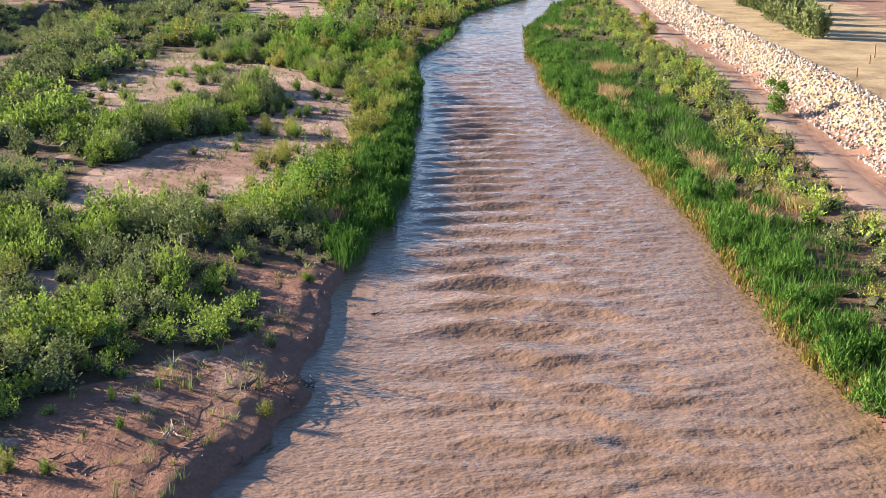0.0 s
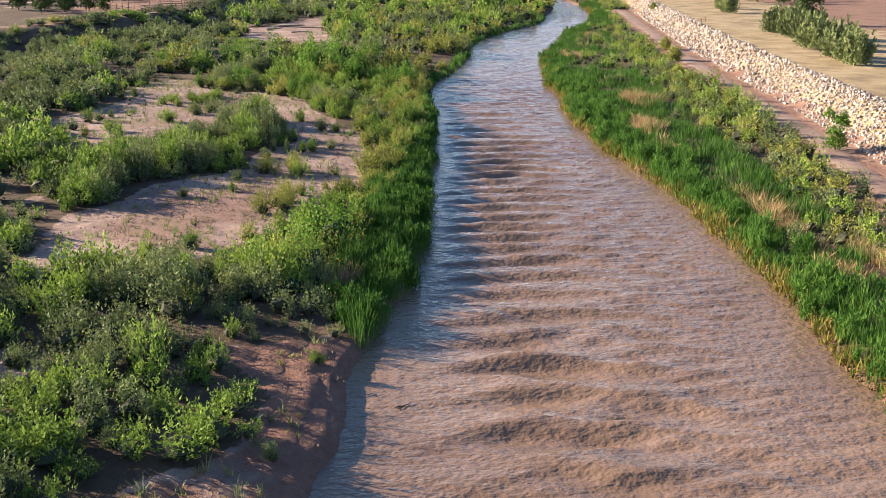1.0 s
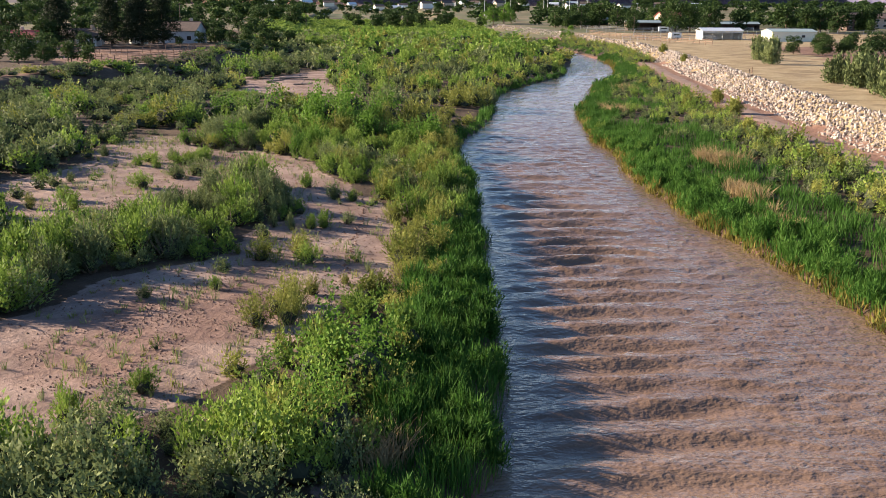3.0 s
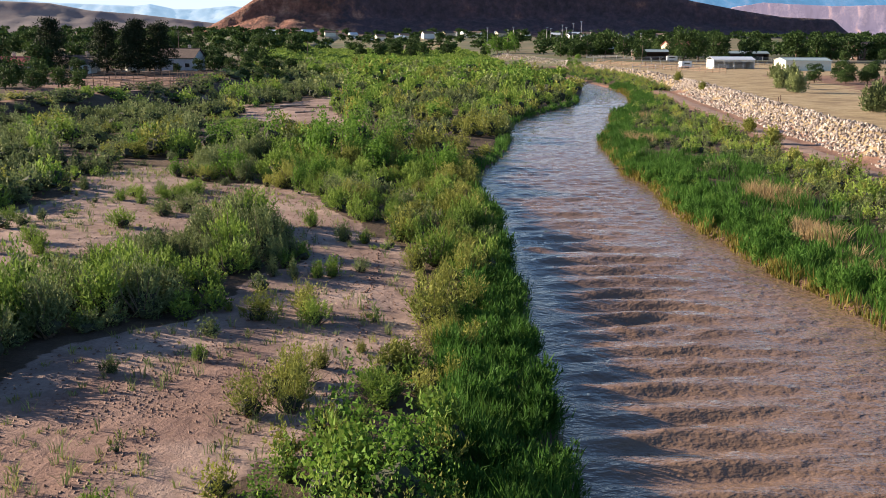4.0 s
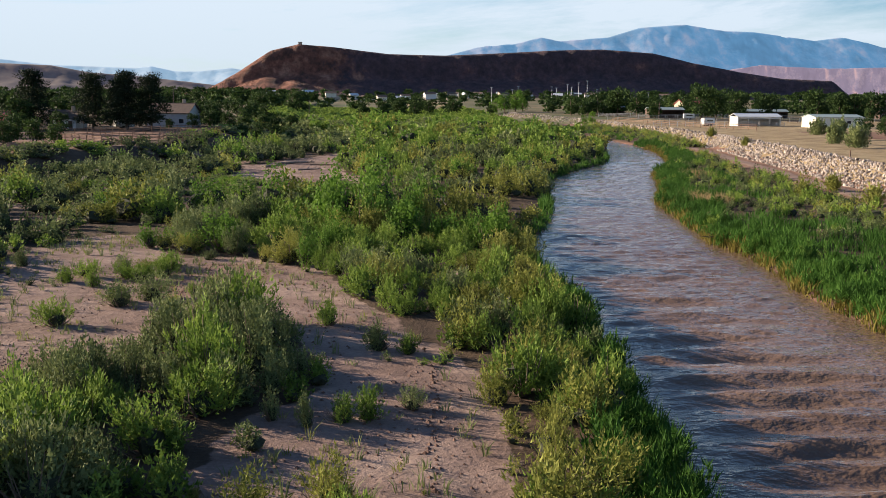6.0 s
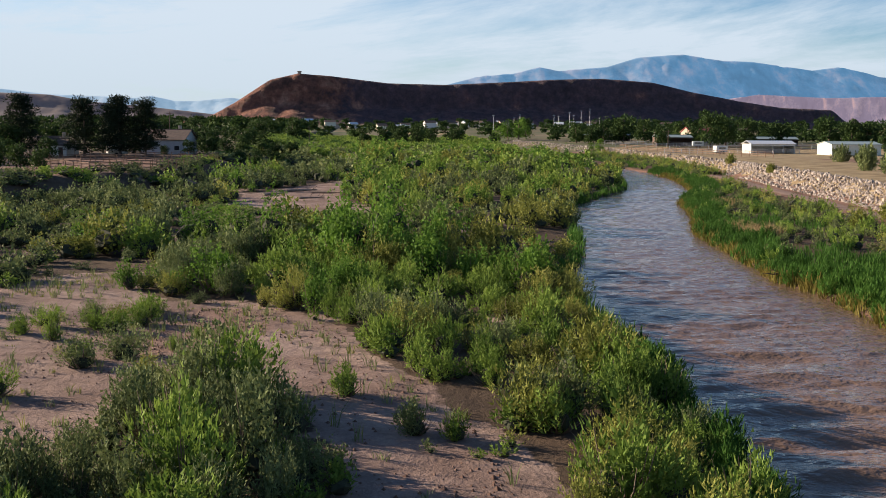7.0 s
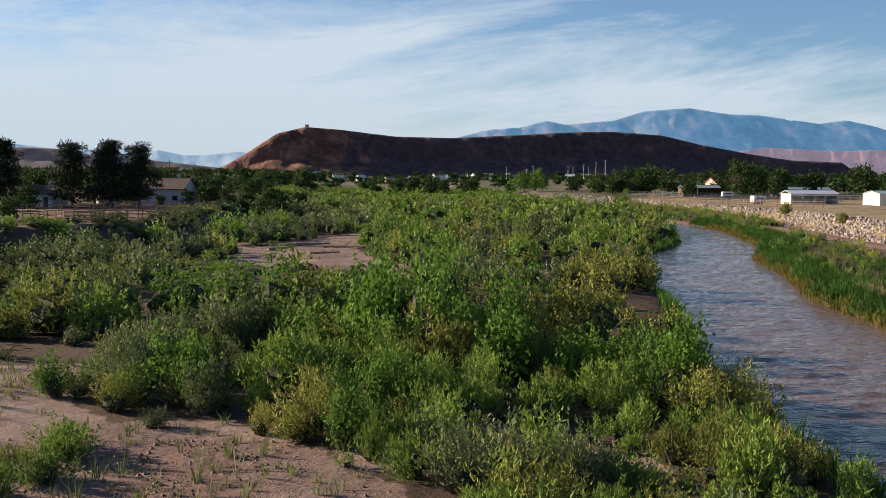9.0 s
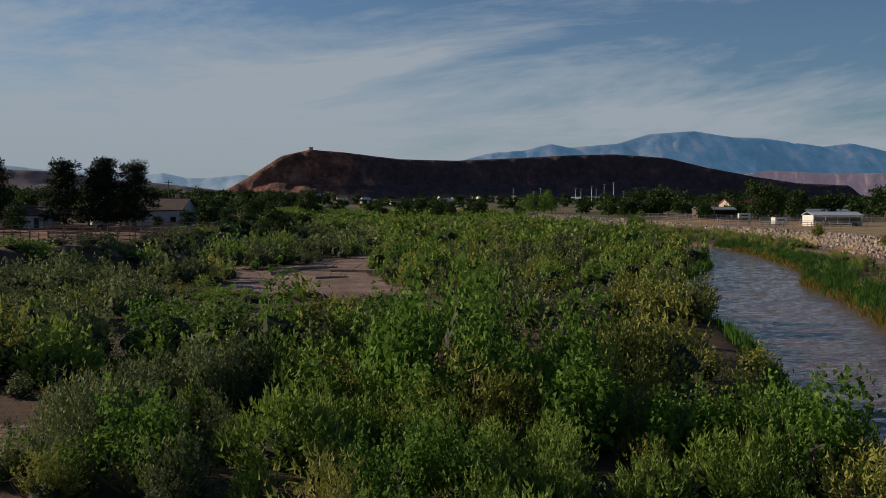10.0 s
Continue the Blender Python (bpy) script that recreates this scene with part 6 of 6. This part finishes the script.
branchy("driftwood_pile", -4.2, 51.2, 40, 0.7, DARKWOOD, "thin branch sticking out of the river", 83, 4, 0.95)

# tangles of dark roots along the edge of the cut bank
for i, (x, y, t, q) in enumerate([(-6.3, 44.2, 70, 1.5), (-6.7, 45.6, 110, 1.3), (-6.3, 47.5, 95, 0.9), (-5.9, 50.2, 60, 0.9), (-5.3, 53.4, 120, 1.0), (-4.6, 57.0, 80, 1.6), (-8.0, 39.6, 70, 1.0),
                                  (-7.7, 40.8, 100, 0.8), (-9.6, 41.2, 60, 1.4), (-5.9, 55.0, 20, 1.0), (-5.2, 55.8, 100, 1.2), (-4.9, 54.2, 60, 1.1), (-7.2, 43.0, 85, 1.0), (-8.6, 37.6, 60, 0.9)]):
    branchy("bank_roots", x, y, t, q, DARKWOOD, "tangle of dark wet roots on the cut sand bank", 1200 + i)



def fallen_log(x, y, turn, ln, r, label):
    root = new("fallen_log")
    root.matrix_world = pose(x, y, ground_z(x, y) + r * 0.8, 0, 0, turn)
    bm = bmesh.new()
    limb(bm, (-ln / 2, 0, 0), (0, 0.1, 0.05), r, r * 0.85, 9)
    limb(bm, (0, 0.1, 0.05), (ln / 2, -0.1, 0.12), r * 0.85, r * 0.5, 9)
    part("log", bm, DEADWOOD, root)
    for s, a in ((0.2, 0.8), (0.34, -0.7), (-0.1, 0.9)):
        bm = bmesh.new()
        limb(bm, (ln * s, 0, 0.05), (ln * s + ln * 0.14, a * ln * 0.15, r + 0.5), r * 0.4, r * 0.12, 6)
        part("branch_stub", bm, DEADWOOD, root)
    return tagged(root, label, "log")


fallen_log(-19.5, 236, 12, 5.5, 0.20, "bleached fallen log on the far sand bar")
fallen_log(-14.5, 233, -25, 6.5, 0.22, "bleached fallen log on the far sand bar")
fallen_log(-22.5, 229, 40, 4.0, 0.18, "bleached fallen log on the far sand bar")
fallen_log(-17.0, 222, 5, 3.5, 0.15, "bleached fallen log on the far sand bar")


def clods():
    """Churned lumps along two tracks of hoof prints, and clods scattered on the bars."""
    rng = np.random.default_rng(91)
    pts = []
    for k in range(150):
        t = k / 149
        y = 80 + 28 * t
        pts.append((np.interp(y, [80, 89, 97, 108], [-9.6, -8.5, -7.8, -7.0]) + rng.normal(0, 0.16), y + rng.normal(0, 0.1), rng.uniform(0.05, 0.12)))
        if k % 2:
            pts.append((np.interp(y, [80, 89, 97, 108], [-11.0, -9.9, -9.0, -8.0]) + rng.normal(0, 0.22), y + rng.normal(0, 0.1), rng.uniform(0.04, 0.09)))
    gx, gy = scatter(-26, -6, 64, 141, 0.5, 92)
    ok = bare_at(gx, gy) & (fractal(gx / 3, gy / 3, 93, 3) > 0.47) & (rng.uniform(0, 1, len(gx)) < 0.8)
    for x, y in zip(gx[ok], gy[ok]):
        pts.append((x, y, rng.uniform(0.03, 0.10)))
    for mx, my, rx, ry in MUD_FIELDS:
        gx, gy = scatter(mx - rx, mx + rx, my - ry, my + ry, 0.26, 96)
        ok = (np.hypot((gx - mx) / rx, (gy - my) / ry) < 0.95) & bare_at(gx, gy) & (fractal(gx / 1.3, gy / 1.3, 97, 2) > 0.45)
        for x, y in zip(gx[ok], gy[ok]):
            pts.append((x, y, rng.uniform(0.03, 0.085)))
    gx, gy = scatter(-17, -7, 33, 56, 0.45, 94)
    ok = bare_at(gx, gy) & (fractal(gx / 2, gy / 2, 95, 3) > 0.52) & (rng.uniform(0, 1, len(gx)) < 0.5)
    for x, y in zip(gx[ok], gy[ok]):
        pts.append((x, y, rng.uniform(0.025, 0.08)))
    p = np.array(pts)
    z = height(p[:, 0], p[:, 1])
    base = np.array([(1, 0, 0), (0, 1, 0), (-1, 0, 0), (0, -1, 0), (0, 0, 0.8)], dtype=float)
    v = base[None] * p[:, 2][:, None, None] * rng.uniform(0.6, 1.4, (len(p), 5, 1)) + np.stack([p[:, 0], p[:, 1], z], axis=1)[:, None, :]
    k = np.arange(len(p))[:, None] * 5
    f = np.concatenate([k + np.array(t) for t in ((0, 1, 4), (1, 2, 4), (2, 3, 4), (3, 0, 4))])
    tagged(new("sand_clods", mesh_of("sand_clods", v.reshape(-1, 3), f, BED)), "churned dark clods and hoof tracks on the sand", "clods", kind="stuff")


clods()

# ---------------------------------------------------------------- rock facing of the levee


def stone_shape(seed):
    rng = np.random.default_rng(seed)
    bm = bmesh.new()
    bmesh.ops.create_icosphere(bm, subdivisions=1, radius=0.5)
    for v in bm.verts:
        v.co = Vector([c * s for c, s in zip(v.co, (1.15, 0.85, 0.7))]) * rng.uniform(0.62, 1.25)
    v = np.array([tuple(q.co) for q in bm.verts])
    f = np.array([[q.index for q in face.verts] for face in bm.faces])
    bm.free()
    return v, f


def riprap():
    rng = np.random.default_rng(95)
    shapes = [stone_shape(1000 + i) for i in range(8)]
    meshes = [mesh_of("stone", v, f, STONE) for v, f in shapes]
    root = tagged(new("rock_levee"), "levee slope faced with pale broken limestone", "levee", kind="structure")
    rows = []
    y = -60.0
    while y < 600:
        step = 1.3 if y < 45 else 0.40 if y < 140 else (0.52 if y < 230 else 0.62 if y < 292 else 1.15)
        s = -0.35
        while s < 5.1:
            rows.append((s + rng.uniform(-0.2, 0.2), y + rng.uniform(-0.25, 0.25), step * rng.uniform(0.4, 1.25) * (0.62 if y > 292 else 1.0), y))
            s += step * rng.uniform(0.75, 1.1)
        y += step * 0.92
    off, sy, size, row = np.array(rows).T
    sx = along(LEVEE_TOE, sy) + off
    keep = (value_noise(sx / 2.0, sy / 4.0, 96) <= 0.80) | (off >= 2.0)
    sz = height(sx, sy) + size * 0.12
    vs, fs, base, made = [], [], 0, 0
    for x, y, z, k, r in zip(sx[keep], sy[keep], sz[keep], size[keep], row[keep]):
        e = Euler(rng.uniform(-3.1, 3.1, 3))
        i = int(rng.integers(0, 8))
        if made < 300 and 62 < r < 82 and rng.uniform() < 0.75:
            made += 1
            ob = new("stone", meshes[i])
            ob.matrix_world = Matrix.LocRotScale((x, y, z), e, (k,) * 3)
            ob.parent = root
        else:
            v, f = shapes[i]
            vs.append(v @ np.array(e.to_matrix()).T * k + np.array([x, y, z]))
            fs.append(f + base)
            base += len(v)
    part("stone_facing", mesh_of("stone_facing", np.concatenate(vs), np.concatenate(fs), STONE), None, root)["kind"] = "stuff"


riprap()
